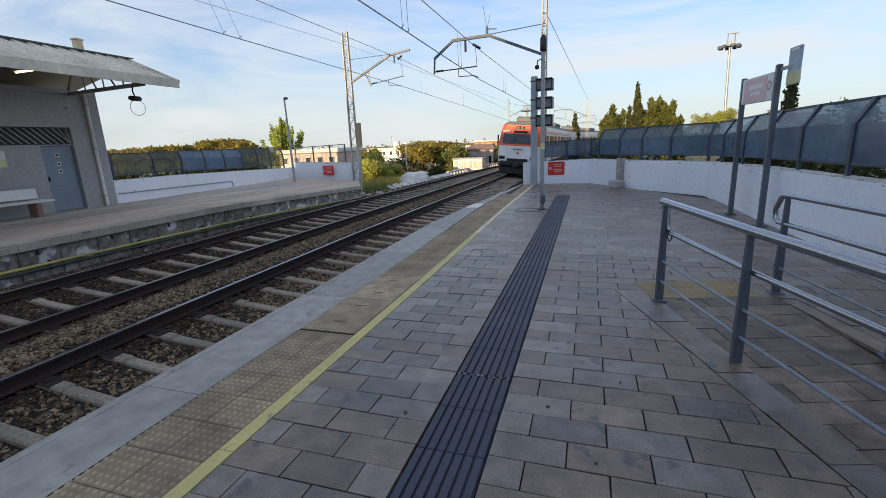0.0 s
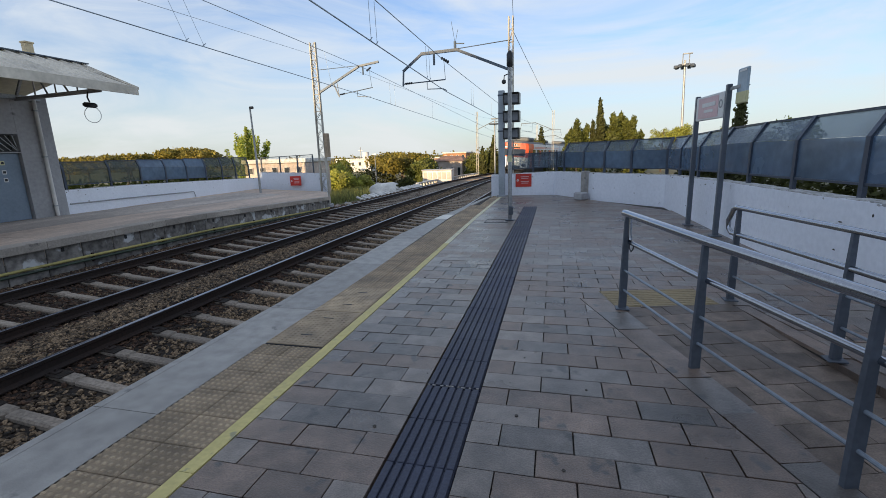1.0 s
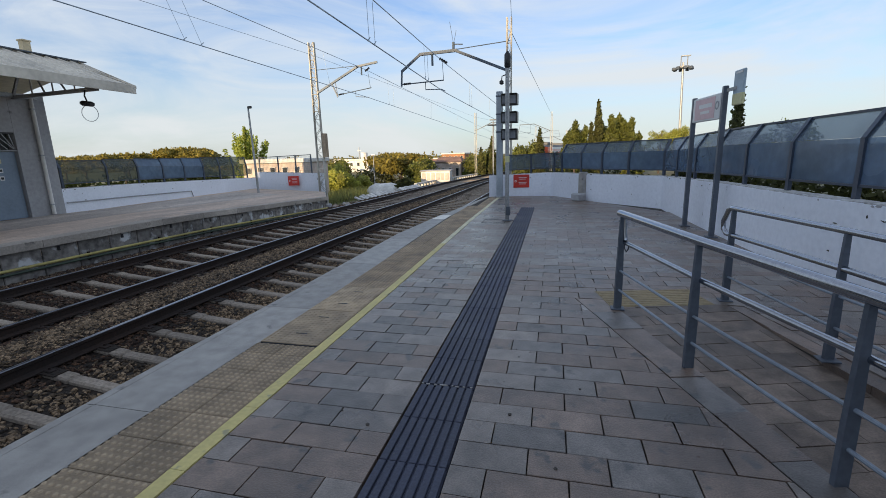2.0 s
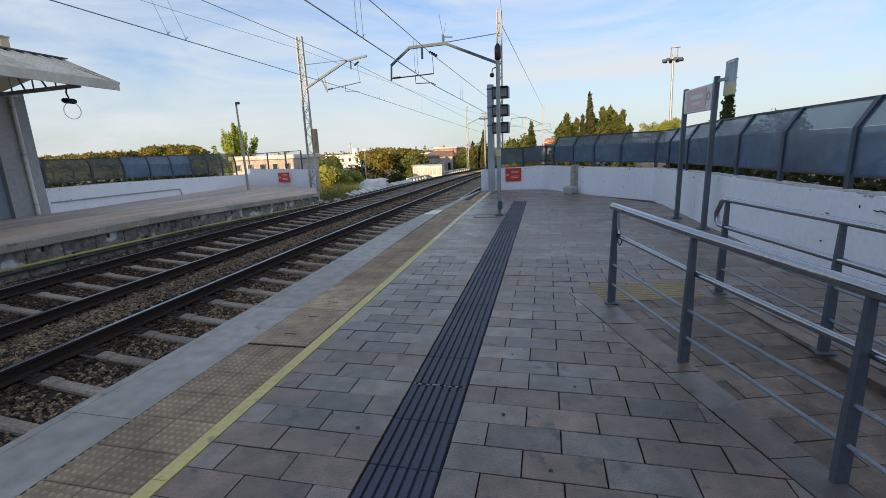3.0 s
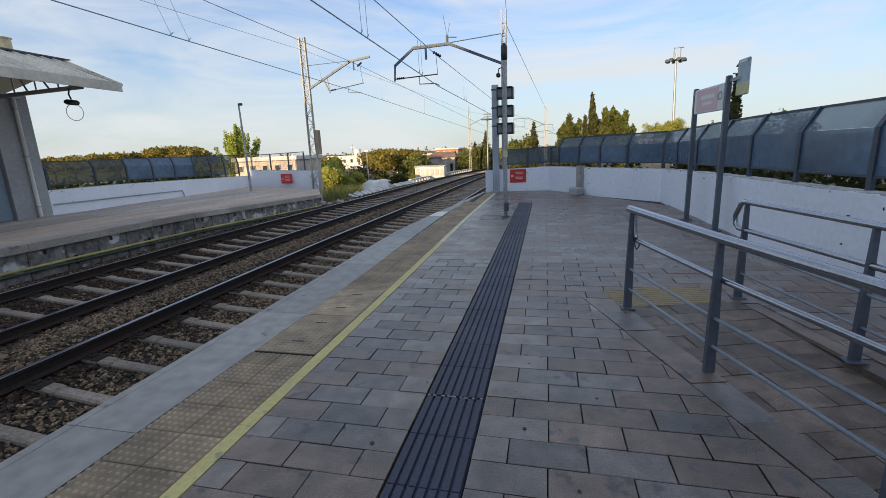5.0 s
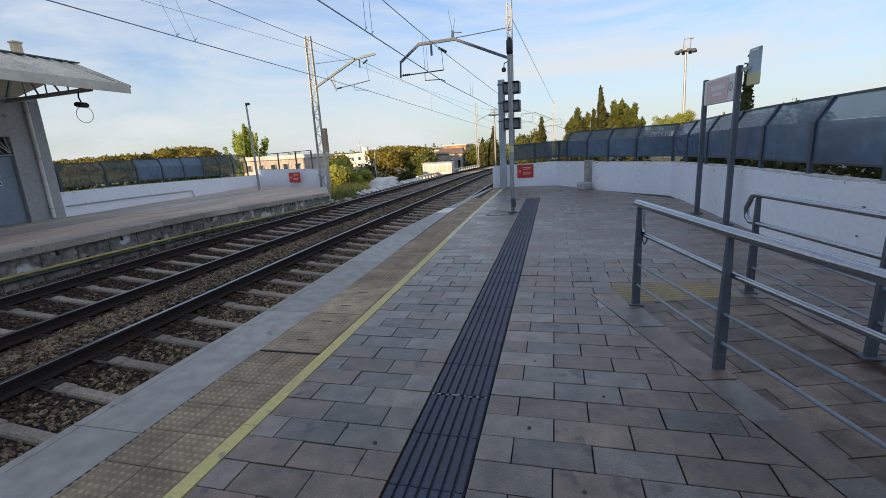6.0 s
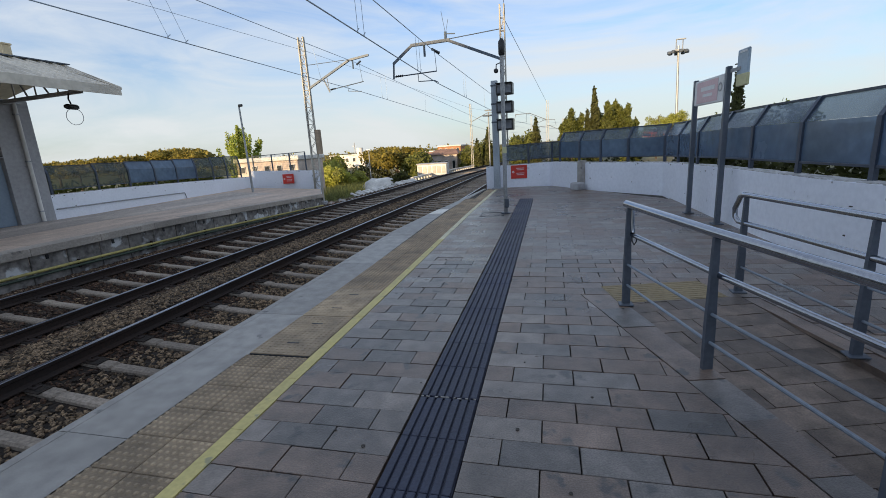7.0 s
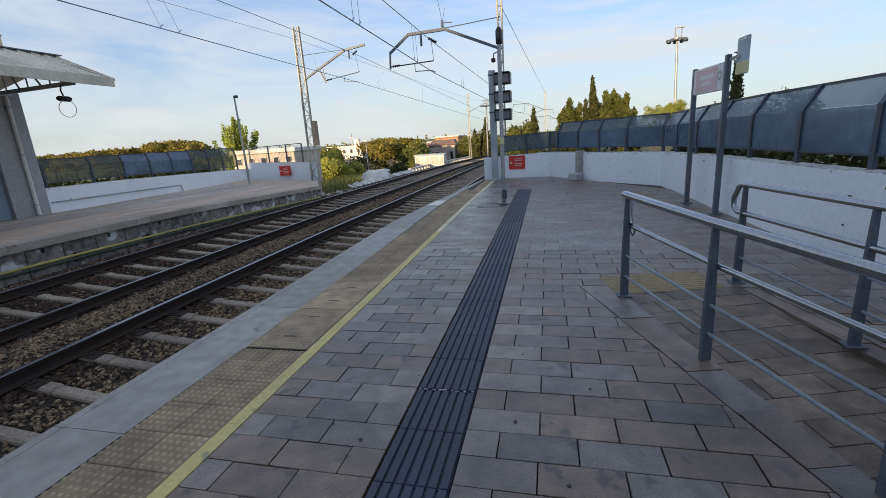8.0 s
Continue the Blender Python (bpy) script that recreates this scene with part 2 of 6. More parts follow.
CYP = mat("cypress_needles", (0.085, 0.09, 0.02), (0.05, 0.055, 0.013), 0.75, scale=2, bump=0, thin=0.25, island=0.45)
BARK = mat("bark", (0.12, 0.09, 0.065), (0.07, 0.05, 0.04), 0.95, scale=20, bump=0.6)
BRICKB = mat("orange_brick_facade", (0.40, 0.20, 0.10), (0.33, 0.16, 0.085), 0.85, scale=8, bump=0.1)
PLASTER = mat("pale_plaster", (0.55, 0.46, 0.40), (0.48, 0.40, 0.35), 0.85, scale=5, bump=0.1)
CREAM_SUNLIT = mat("sunlit_cream_render", (0.68, 0.56, 0.36), (0.6, 0.49, 0.31), 0.85, scale=5, bump=0.1)
PLASTERW = mat("white_plaster", (0.70, 0.68, 0.64), (0.6, 0.58, 0.55), 0.85, scale=5, bump=0.1)
TILE_R = mat("clay_roof", (0.28, 0.17, 0.13), (0.2, 0.12, 0.09), 0.9, scale=6, bump=0.3)
PANE = mat("dark_pane", (0.03, 0.035, 0.04), (0.02, 0.025, 0.03), 0.12, bump=0)
TR_WHITE = mat("train_white", (0.72, 0.72, 0.74), (0.66, 0.66, 0.68), 0.4, own=True, bump=0.02, big_amt=0.1)
TR_RED = mat("train_red", (0.72, 0.115, 0.035), (0.65, 0.10, 0.03), 0.4, own=True, bump=0.02, big_amt=0.1)
TR_DARK = mat("train_underframe", (0.022, 0.022, 0.024), (0.014, 0.014, 0.015), 0.75, own=True, bump=0.1)
TR_ROOF = mat("train_roof", (0.16, 0.165, 0.17), (0.11, 0.115, 0.12), 0.7, own=True, bump=0.05)
TR_GLASS = mat("train_glass", (0.035, 0.045, 0.055), (0.025, 0.03, 0.04), 0.08, own=True, bump=0)
TUBE = glow("fluorescent_tube", (1.0, 0.72, 0.44), 2.2)


# ---- mesh helpers ----
class Shape:
    """Collects vertices and faces of one part."""

    def __init__(self):
        self.v, self.f = [], []

    def add(self, verts, faces):
        k = len(self.v)
        self.v += [tuple(p) for p in verts]
        self.f += [tuple(i + k for i in q) for q in faces]
        return self

    def box(self, c, s, m=None, bevel=0.0):
        """A box, with chamfered edges where bevel is given."""
        x, y, z = (0.5 * a for a in s)
        if bevel <= 0:
            p = [(i * x, j * y, k * z) for i in (-1, 1) for j in (-1, 1) for k in (-1, 1)]
            q = [(0, 1, 3, 2), (4, 6, 7, 5), (0, 4, 5, 1), (2, 3, 7, 6), (0, 2, 6, 4), (1, 5, 7, 3)]
        else:
            e = min(bevel, 0.45 * min(s))
            p, q = [], []
            for zz, d in ((-z, e), (-z + e, 0), (z - e, 0), (z, e)):
                a, b = x - d, y - d
                p += [(-a + e, -b, zz), (a - e, -b, zz), (a, -b + e, zz), (a, b - e, zz), (a - e, b, zz), (-a + e, b, zz), (-a, b - e, zz), (-a, -b + e, zz)]
            for r in range(3):
                for i in range(8):
                    j = (i + 1) % 8
                    q.append((8 * r + i, 8 * r + j, 8 * r + 8 + j, 8 * r + 8 + i))
            q += [tuple(range(7, -1, -1)), tuple(range(24, 32))]
        m = m or Matrix.Identity(4)
        t = Matrix.Translation(c) @ m
        return self.add([t @ Vector(a) for a in p], q)

    def tube(self, pts, r, n=8, caps=True):
        """A round bar through the points; r: one radius, or one for each point."""
        pts = [Vector(p) for p in pts]
        rs = r if isinstance(r, (list, tuple)) else [r] * len(pts)
        up = None
        p, q = [], []
        for i, a in enumerate(pts):
            d = (pts[min(i + 1, len(pts) - 1)] - pts[max(i - 1, 0)]).normalized()
            if up is None:
                up = d.orthogonal().normalized()
            up = (up - d * up.dot(d)).normalized()
            w = d.cross(up)
            p += [a + rs[i] * (math.cos(2 * math.pi * k / n) * up + math.sin(2 * math.pi * k / n) * w) for k in range(n)]
        for i in range(len(pts) - 1):
            for k in range(n):
                j = (k + 1) % n
                q.append((i * n + k, i * n + j, i * n + n + j, i * n + n + k))
        if caps:
            q += [tuple(range(n - 1, -1, -1)), tuple(range(len(p) - n, len(p)))]
        return self.add(p, q)

    def bar(self, a, b, w, h, up=(0, 0, 1)):
        """A square bar from a to b."""
        a, b = Vector(a), Vector(b)
        d = (b - a).normalized()
        side = d.cross(Vector(up))
        side = d.orthogonal() if side.length < 1e-3 else side
        side.normalize()
        u = side.cross(d)
        p = [e + i * 0.5 * w * side + j * 0.5 * h * u for e in (a, b) for i, j in ((-1, -1), (1, -1), (1, 1), (-1, 1))]
        return self.add(p, [(0, 1, 2, 3), (7, 6, 5, 4), (0, 4, 5, 1), (1, 5, 6, 2), (2, 6, 7, 3), (3, 7, 4, 0)])

    def sweep(self, profile, rows, close=True):
        """A closed profile of (side, up) carried along rows of (place, side vector, up vector)."""
        n, k = len(profile), len(rows)
        p = [o + a * s + b * u for o, s, u in rows for a, b in profile]
        q = [(i * n + j, i * n + (j + 1) % n, i * n + n + (j + 1) % n, i * n + n + j) for i in range(k - 1) for j in range(n if close else n - 1)]
        if close:
            q += [tuple(range(n - 1, -1, -1)), tuple(range((k - 1) * n, k * n))]
        return self.add(p, q)

    def prism(self, poly, z0, z1):
        n = len(poly)
        lo = z0 if callable(z0) else (lambda x, y: z0)
        hi = z1 if callable(z1) else (lambda x, y: z1)
        p = [(x, y, lo(x, y)) for x, y in poly] + [(x, y, hi(x, y)) for x, y in poly]
        return self.add(p, [tuple(range(n - 1, -1, -1)), tuple(range(n, 2 * n))] + [(i, (i + 1) % n, n + (i + 1) % n, n + i) for i in range(n)])

    def mesh(self, name, material, smooth=False):
        me = bpy.data.meshes.new(name)
        me.from_pydata(self.v, [], self.f)
        me.materials.append(material)
        if smooth:
            me.polygons.foreach_set("use_smooth", [True] * len(me.polygons))
            me.set_sharp_from_angle(angle=radians(40))
        me.update()
        return me


def part(name, shape, material, parent=None, label="", smooth=False):
    """Links a shape as one mesh object, under its thing or part where one is given."""
    ob = new(name, shape.mesh(name, material, smooth))
    ob.parent = parent
    if label:
        tagged(ob, label)
    return ob


def thing(name, label, category, m=None, group="", kind=""):
    ob = new(name)
    ob.matrix_basis = m or Matrix.Identity(4)
    return tagged(ob, label, category, group, kind)


def piece(name, me, parent, m):
    ob = new(name, me)
    ob.parent = parent
    ob.matrix_basis = m
    return ob


def lerp(table, y):
    return float(np.interp(y, [a for a, _ in table], [b for _, b in table]))


# ---- the plan ----
GRADE, BEND, RADIUS = 0.010, 34.0, 190.0
NEAR_X, FAR_X = -4.08, -7.95  # the centres of the two tracks


def fall(s):
    """How far the line has come down at s metres along it."""
    return GRADE * (min(max(s, 10.5), 62.0) - 10.5)


def along(s, off):
    """The place at s metres along the line and off metres to the right of the world's y axis, and the line's heading."""
    if s < BEND:
        return Vector((off, s, 0)), 0.0
    a = (s - BEND) / RADIUS
    r = RADIUS - off
    return Vector((RADIUS - r * math.cos(a), BEND + r * math.sin(a), 0)), a


EDGE = [(-30, -2.12), (4, -2.16), (8.5, -2.22), (10.7, -2.06), (12.3, -1.88), (14.0, -1.73), (16.4, -1.50)]
TACT = [(-30, -1.56), (5, -1.60), (8, -1.66), (11, -1.70), (12.5, -1.64), (16.4, -1.40)]
YELL = [(-30, -0.957), (3, -0.952), (5, -0.955), (7.4, -0.975), (10.4, -1.0), (14.9, -0.97), (16.4, -0.95)]


def kerb_l(y):
    return 1.97 + (2.31 - y) * 0.331


def kerb_r(y):
    return 1.535 + (4.52 - y) * 0.293


def ramp_r(y):
    return 2.66 + (4.6 - y) * 0.235


def ramp_z(y):
    return -0.055 * max(0.0, 4.55 - y)


def wall_x(y):
    return lerp([(-30, 4.6), (4.7, 4.03), (9.1, 3.79), (13.0, 3.73)], y)


def z_left(y, x=-9.9):
    """The far platform's surface: it sinks towards its end along the track, less so along the wall."""
    return -0.033 * max(0.0, y - 11.0) * min(1.0, max(0.12, (x + 15.6) / 5.7))


def left_edge(y):
    return -9.85


# ---- ground, tracks ----
g = Shape()
xs = [-900, -500, -300, -180, -120, -80, -60, -45, -35, -28, -22, -17, -13, -9, -5, -1, 3, 7, 12, 20, 30, 45, 70, 110, 180, 300, 500, 900]
ys = [-300, -150, -80, -40, -15, 0, 8, 16, 24, 32, 40, 50, 62, 80, 100, 130, 180, 260, 400, 700, 1200, 2000]
for y in ys:
    for x in xs:
        z = -1.35 - fall(y) * 0.9
        if y > 20 and x < -12:
            z -= 1.3 * min(1, (-12 - x) / 14) * min(1, (y - 20) / 20)
        if y > 70:
            z += min(1, (y - 70) / 200) * 1.2
        if abs(x) > 30 or y > 60:
            z += 0.5 * noise.noise((x * 0.02, y * 0.02, 0))
        g.v.append((x, y, z))
w = len(xs)
g.f = [(j * w + i, j * w + i + 1, j * w + w + i + 1, j * w + w + i) for j in range(len(ys) - 1) for i in range(w - 1)]
tagged(part("ground", g, EARTH), "dry grassy ground round the railway line", "ground", kind="structure")

bed = Shape()
rows = []
for s in [k * 2.0 for k in range(-14, 111)]:
    p, a = along(s, 0)
    rows.append((p - Vector((0, 0, fall(s))), Vector((math.cos(a), -math.sin(a), 0)), Vector((0, 0, 1))))
PROFILE = [(-10.4, -0.85), (-9.3, -0.745), (-8.82, -0.83), (-8.4, -0.90), (-7.95, -0.94), (-7.4, -0.985), (-7.08, -1.02), (-6.65, -0.93), (-6.0, -0.80), (-5.4, -0.745), (-4.95, -0.83), (-4.5, -0.895), (-4.08, -0.935), (-3.6, -0.985), (-3.2, -1.03), (-2.3, -1.03)]
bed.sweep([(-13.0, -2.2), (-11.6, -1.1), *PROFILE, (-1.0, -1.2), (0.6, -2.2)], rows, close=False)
tagged(part("ballast_bed", bed, BED), "brown crushed-stone bed under the tracks, near-black with painted gap shade", "ballast", kind="structure")

RAIL = [(-0.075, -0.17), (0.075, -0.17), (0.075, -0.158), (0.014, -0.13), (0.012, -0.05), (0.036, -0.036), (0.036, -0.006), (-0.036, -0.006), (-0.036, -0.036), (-0.012, -0.05), (-0.014, -0.13), (-0.075, -0.158)]
HEAD = [(-0.034, -0.010), (0.034, -0.010), (0.034, -0.002), (0.026, 0.002), (-0.026, 0.002), (-0.034, -0.002)]
sl = Shape()
for y0, y1, zt in ((-1.28, -0.42, 0), (-0.42, 0.42, -0.012), (0.42, 1.28, 0)):
    sl.box(((y0 + y1) / 2, 0, -0.075 + zt), (y1 - y0 + 0.001, 0.17 if zt == 0 else 0.15, 0.15), bevel=0.02)
SLEEPER_ME = sl.mesh("sleeper", SLEEPER)
clip = Shape().box((0, 0, 0.012), (0.12, 0.09, 0.03), bevel=0.008).tube([(0, 0, 0.01), (0, 0, 0.055)], 0.014, 6)
CLIP_ME = clip.mesh("rail_clip", RUST)
# oversized dark plate: grease and shade beside the rail put into its colour
GREASE_SHADE_ME = Shape().box((0, 0, 0.004), (0.56, 0.178, 0.012), bevel=0.004).mesh("tie_plate", BED)
CANT = radians(4.9)
for cx, nm, lab in ((NEAR_X, "near", "railway track along the near platform, rusty rails on concrete sleepers"), (FAR_X, "far", "railway track along the far platform, rusty rails on concrete sleepers")):
    track = thing("railway_track", lab, "railway track", kind="structure")
    for side in (-0.87, 0.87):
        rows = []
        for s in [k * 1.0 for k in range(-28, 44)] + [44 + 2.5 * k for k in range(60)]:
            p, a = along(s, cx)
            r = Vector((math.cos(a), -math.sin(a), 0))
            p = p + r * side + Vector((0, 0, -0.695 - fall(s) - side * math.tan(CANT)))
            rows.append((p, r, Vector((0, 0, 1))))
        rail = part("rail", Shape().sweep(RAIL, rows), RUST, track)
        part("rail_head", Shape().sweep(HEAD, rows), RAILTOP, rail, "polished running surface")
    for k in range(-6, 88):
        s = 0.155 + 0.675 * k
        p, a = along(s, cx)
        m = Matrix.Translation(p + Vector((0, 0, -0.695 - 0.172 - fall(s)))) @ pose(0, 0, 0, 0, 4.9, -math.degrees(a))
        piece("sleeper", SLEEPER_ME, track, m @ pose(0, random.uniform(-0.015, 0.015), random.uniform(-0.008, 0.004), 0, 0, random.uniform(-0.8, 0.8)))
        if 0 < k < 26:
            for dx in (-0.98, -0.76, 0.76, 0.98):
                piece("rail_clip", CLIP_ME, track, m @ pose(dx, 0, 0))
            for dx in (-0.87, 0.87):
                piece("tie_plate", GREASE_SHADE_ME, track, m @ pose(dx, 0, 0))


def scatter(count, x0, x1, y0, y1, size, seed, height):
    """Many loose stones as one vertex array: squashed icosahedra."""
    rng = np.random.default_rng(seed)
    t = (1 + 5**0.5) / 2
    v = np.array([(-1, t, 0), (1, t, 0), (-1, -t, 0), (1, -t, 0), (0, -1, t), (0, 1, t), (0, -1, -t), (0, 1, -t), (t, 0, -1), (t, 0, 1), (-t, 0, -1), (-t, 0, 1)]) / 1.9
    f = np.array([(0, 11, 5), (0, 5, 1), (0, 1, 7), (0, 7, 10), (0, 10, 11), (1, 5, 9), (5, 11, 4), (11, 10, 2), (10, 7, 6), (7, 1, 8), (3, 9, 4), (3, 4, 2), (3, 2, 6), (3, 6, 8), (3, 8, 9), (4, 9, 5), (2, 4, 11), (6, 2, 10), (8, 6, 7), (9, 8, 1)])
    x, y = rng.uniform(x0, x1, count), y0 + (y1 - y0) * rng.uniform(0, 1, count) ** 1.35
    for cx in (NEAR_X, FAR_X):  # keep the sleepers' shoulders swept clear
        on = (np.abs((y - 0.155 + 0.3375) % 0.675 - 0.3375) < 0.11) & (np.abs(x - cx + 0.30) < 0.55 + 0.12 * np.sin(9.7 * np.floor(y / 0.675)))
        x = np.where(on & (rng.uniform(0, 1, count) < 0.95), x0 - 0.3, x)
    z = height(x, y)
    dims = size * rng.uniform(0.55, 1.3, (count, 1)) * rng.uniform(0.55, 1.35, (count, 3)) * np.array((1.15, 0.95, 0.7))
    pts = v[None] * rng.uniform(0.72, 1.18, (count, 12, 1)) * dims[:, None]
    ang, tip = rng.uniform(0, 6.283, count), rng.uniform(-0.7, 0.7, count)
    c, s = np.cos(ang)[:, None], np.sin(ang)[:, None]
    px, py, pz = pts[..., 0] * c - pts[..., 1] * s, pts[..., 0] * s + pts[..., 1] * c, pts[..., 2]
    ct, st = np.cos(tip)[:, None], np.sin(tip)[:, None]
    py, pz = py * ct - pz * st, py * st + pz * ct
    out = np.stack([px + x[:, None], py + y[:, None], pz + z[:, None]], -1).reshape(-1, 3)
    faces = (f[None] + 12 * np.arange(count)[:, None, None]).reshape(-1, 3)
    return out, faces




def bed_z(x, y):
    return np.interp(x, [a for a, _ in PROFILE], [b for _, b in PROFILE]) - GRADE * (np.clip(y, 10.5, 62) - 10.5) + 0.008


for nm, args in (("loose_ballast", (56000, -9.9, -2.6, -1.0, 14.0, 0.032, 3, bed_z)), ("loose_ballast", (18000, -9.9, -2.6, 13.0, 34.0, 0.045, 4, bed_z))):
    va, fa = scatter(*args)
    stones = va.reshape(-1, 12, 3)
    sx = stones[:, 0, 0]
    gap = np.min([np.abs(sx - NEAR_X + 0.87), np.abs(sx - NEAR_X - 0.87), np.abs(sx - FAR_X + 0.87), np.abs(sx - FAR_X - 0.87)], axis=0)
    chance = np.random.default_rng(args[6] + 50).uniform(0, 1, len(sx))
    rusty_shaded = (gap < 0.22 + 0.3 * chance) | ((np.abs(sx - FAR_X) < 0.9) & (chance < 0.8)) | ((sx < -9.2) & (chance < 0.6))
    for pick, mt, lab in ((~rusty_shaded, STONE, "loose brown and grey crushed ballast stones between the tracks"), (rusty_shaded, STONE_RUST_SHADE, "dark rust-brown ballast stones with painted shade, mostly beside the rails")):
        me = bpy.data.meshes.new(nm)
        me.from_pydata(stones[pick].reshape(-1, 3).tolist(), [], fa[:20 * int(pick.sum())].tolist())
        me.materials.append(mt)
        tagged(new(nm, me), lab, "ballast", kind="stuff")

# ---- near platform ----
YS = [-12, -6, 0, 4, 8.5, 10.7, 12.3, 14.0, 16.4]
body = Shape()
poly = [(lerp(EDGE, y) - 0.0, y) for y in YS] + [(0.8, 16.9), (3.9, 13.2), (4.3, 4.5)] + [(2.66 + (4.6 - 4.5) * 0.235, 4.5), (kerb_r(4.5), 4.5), (kerb_r(-12), -12)]
body.prism(poly, -1.6, -0.03)
body.prism([(ramp_r(4.5), 4.5), (4.4, 4.5), (6.5, -12), (ramp_r(-12), -12)], -1.6, -0.03)
near_platform = tagged(part("near_platform", body, MORTAR), "near railway platform paved with grey blocks", "platform", kind="structure")
rs = Shape()
rs.add([(kerb_r(4.55) - 0.1, 4.55, -0.032), (ramp_r(4.55) + 0.1, 4.55, -0.032), (ramp_r(-12) + 0.1, -12, ramp_z(-12) - 0.032), (kerb_r(-12) - 0.1, -12, ramp_z(-12) - 0.032)], [(0, 3, 2, 1)])
access_ramp = tagged(part("access_ramp", rs, MORTAR), "paved access ramp sinking between two handrails", "ramp", kind="structure")
fw = Shape()
for i in range(len(YS) - 1):
    y0, y1 = YS[i], YS[i + 1]
    fw.prism([(lerp(EDGE, y0) + 0.06, y0), (lerp(EDGE, y1) + 0.06, y1), (lerp(EDGE, y1) + 0.3, y1), (lerp(EDGE, y0) + 0.3, y0)], -1.5, -0.14)
part("platform_face", fw, LFACE, near_platform)

# coping slabs, about two metres each
y = -5.9
cuts = []
while y < 16.3:
    cuts.append(y)
    y += 1.98
cuts.append(16.4)
for y0, y1 in zip(cuts, cuts[1:]):
    ym = [y0 + 0.003] + [q for q in YS if y0 + 0.05 < q < y1 - 0.05] + [y1 - 0.003]
    s = Shape()
    e, t = (lambda q: lerp(EDGE, q)), (lambda q: lerp(TACT, q) - 0.006)
    s.prism(([(e(q), q) for q in ym] + [(e(q) + 0.072, q) for q in reversed(ym)])[::-1], -0.13, -0.003)
    s.prism(([(e(q) + 0.07, q) for q in ym] + [(t(q), q) for q in reversed(ym)])[::-1], -0.13, -0.016)
    inset = [(e(q) + 0.082, q) for q in ym] + [(t(q) - 0.004, q) for q in reversed(ym)]
    s.prism(inset[::-1], -0.018, 0.0)
    part("coping_slab", s, COPING, near_platform)
s = Shape().prism([(lerp(EDGE, 10.6) + 0.02, 10.6), (lerp(EDGE, 11.3) + 0.02, 11.3), (lerp(TACT, 11.3) - 0.01, 11.3), (lerp(TACT, 10.6) - 0.01, 10.6)][::-1], -0.004, 0.008)
part("pale_patch", s, COPING_PALE, near_platform)

# studded beige tiles between the coping and the yellow line
stud_me = Shape()
TW = 0.2875
for i in range(6):
    for j in range(6):
        cx, cy = -TW / 2 + (i + 0.5) * TW / 6, -TW / 2 + (j + 0.5) * TW / 6
        r0, r1 = 0.0150, 0.0095
        p = [(cx + r * math.cos(k * math.pi / 3), cy + r * math.sin(k * math.pi / 3), zz) for r, zz in ((r0, 0.0), (r1, 0.0055)) for k in range(6)]
        stud_me.add(p, [(k, (k + 1) % 6, 6 + (k + 1) % 6, 6 + k) for k in range(6)] + [tuple(range(6, 12))])
stud_me.box((0, 0, -0.02), (TW - 0.004, TW - 0.004, 0.04), bevel=0.003)
STUD = stud_me.mesh("tactile_tile", TACTILE)
STUD.materials.append(TACTILE_DIRT)
for f_ in STUD.polygons[36 * 7:]:
    f_.material_index = 1
CUT = Matrix.Diagonal((1, 0.64, 1, 1))  # the row cut short before the hatch
y = 2.36 + TW / 2 - 24 * TW
while y < 16.3:
    x1, x0 = lerp(YELL, y) - 0.095, lerp(TACT, y)
    if not 3.12 < y < 4.82:
        for k in range(2):
            c = x1 - TW * (k + 0.5)
            if c - TW / 2 > x0 - 0.06 or k == 0:
                short = 2.95 < y < 3.12
                piece("tactile_tile", STUD, near_platform, pose(c, y - (0.052 if short else 0.0), 0.0) @ (CUT if short else Matrix.Identity(4)))
    y += TW
    if 3.12 < y < 4.8:
        y = 4.82 + 0.1425
for y0 in (3.14, 3.98):
    hatch = thing("cable_hatch", "beige tiled service hatch with sunken grips in the platform", "hatch", group="hatches along the platform edge")
    s = Shape().box((0, 0, -0.018), (0.565, 0.835, 0.03), bevel=0.004)
    part("frame", s, BLACK, hatch)
    s = Shape()
    for i in range(12):
        for j in range(17):
            s.box((-0.2585 + i * 0.047, -0.376 + j * 0.047, 0.0055), (0.020, 0.020, 0.006))
    s.box((0, 0, -0.006), (0.553, 0.822, 0.022), bevel=0.003)
    part("lid", s, TACTILE, hatch)
    for dy in (-0.2, 0.22):
        part("grip", Shape().box((0.0, dy, 0.0065), (0.11, 0.014, 0.004)), BLACK, hatch)
    hatch.matrix_basis = pose(lerp(YELL, y0 + 0.4) - 0.095 - 0.284, y0 + 0.42, 0.0)

y = -2.0
while y < 16.2:
    y1 = min(y + 0.6, 16.3)
    s = Shape().prism([(lerp(YELL, y) - 0.092, y + 0.002), (lerp(YELL, y), y + 0.002), (lerp(YELL, y1), y1 - 0.002), (lerp(YELL, y1) - 0.092, y1 - 0.002)], -0.03, 0.002)
    part("yellow_line_tile", s, YELLOW if y < 7.5 else YELLOW_WORN, near_platform)
    y += 0.6

# ribbed guide strip
rib = Shape().box((0, 0, -0.03), (0.379, 0.398, 0.036), bevel=0.003)
for k in range(7):
    rib.box((-0.163 + 0.0543 * k, 0, -0.005), (0.041, 0.396, 0.018), bevel=0.003)
RIB = rib.mesh("guide_tile", STRIP)
y = -3.7
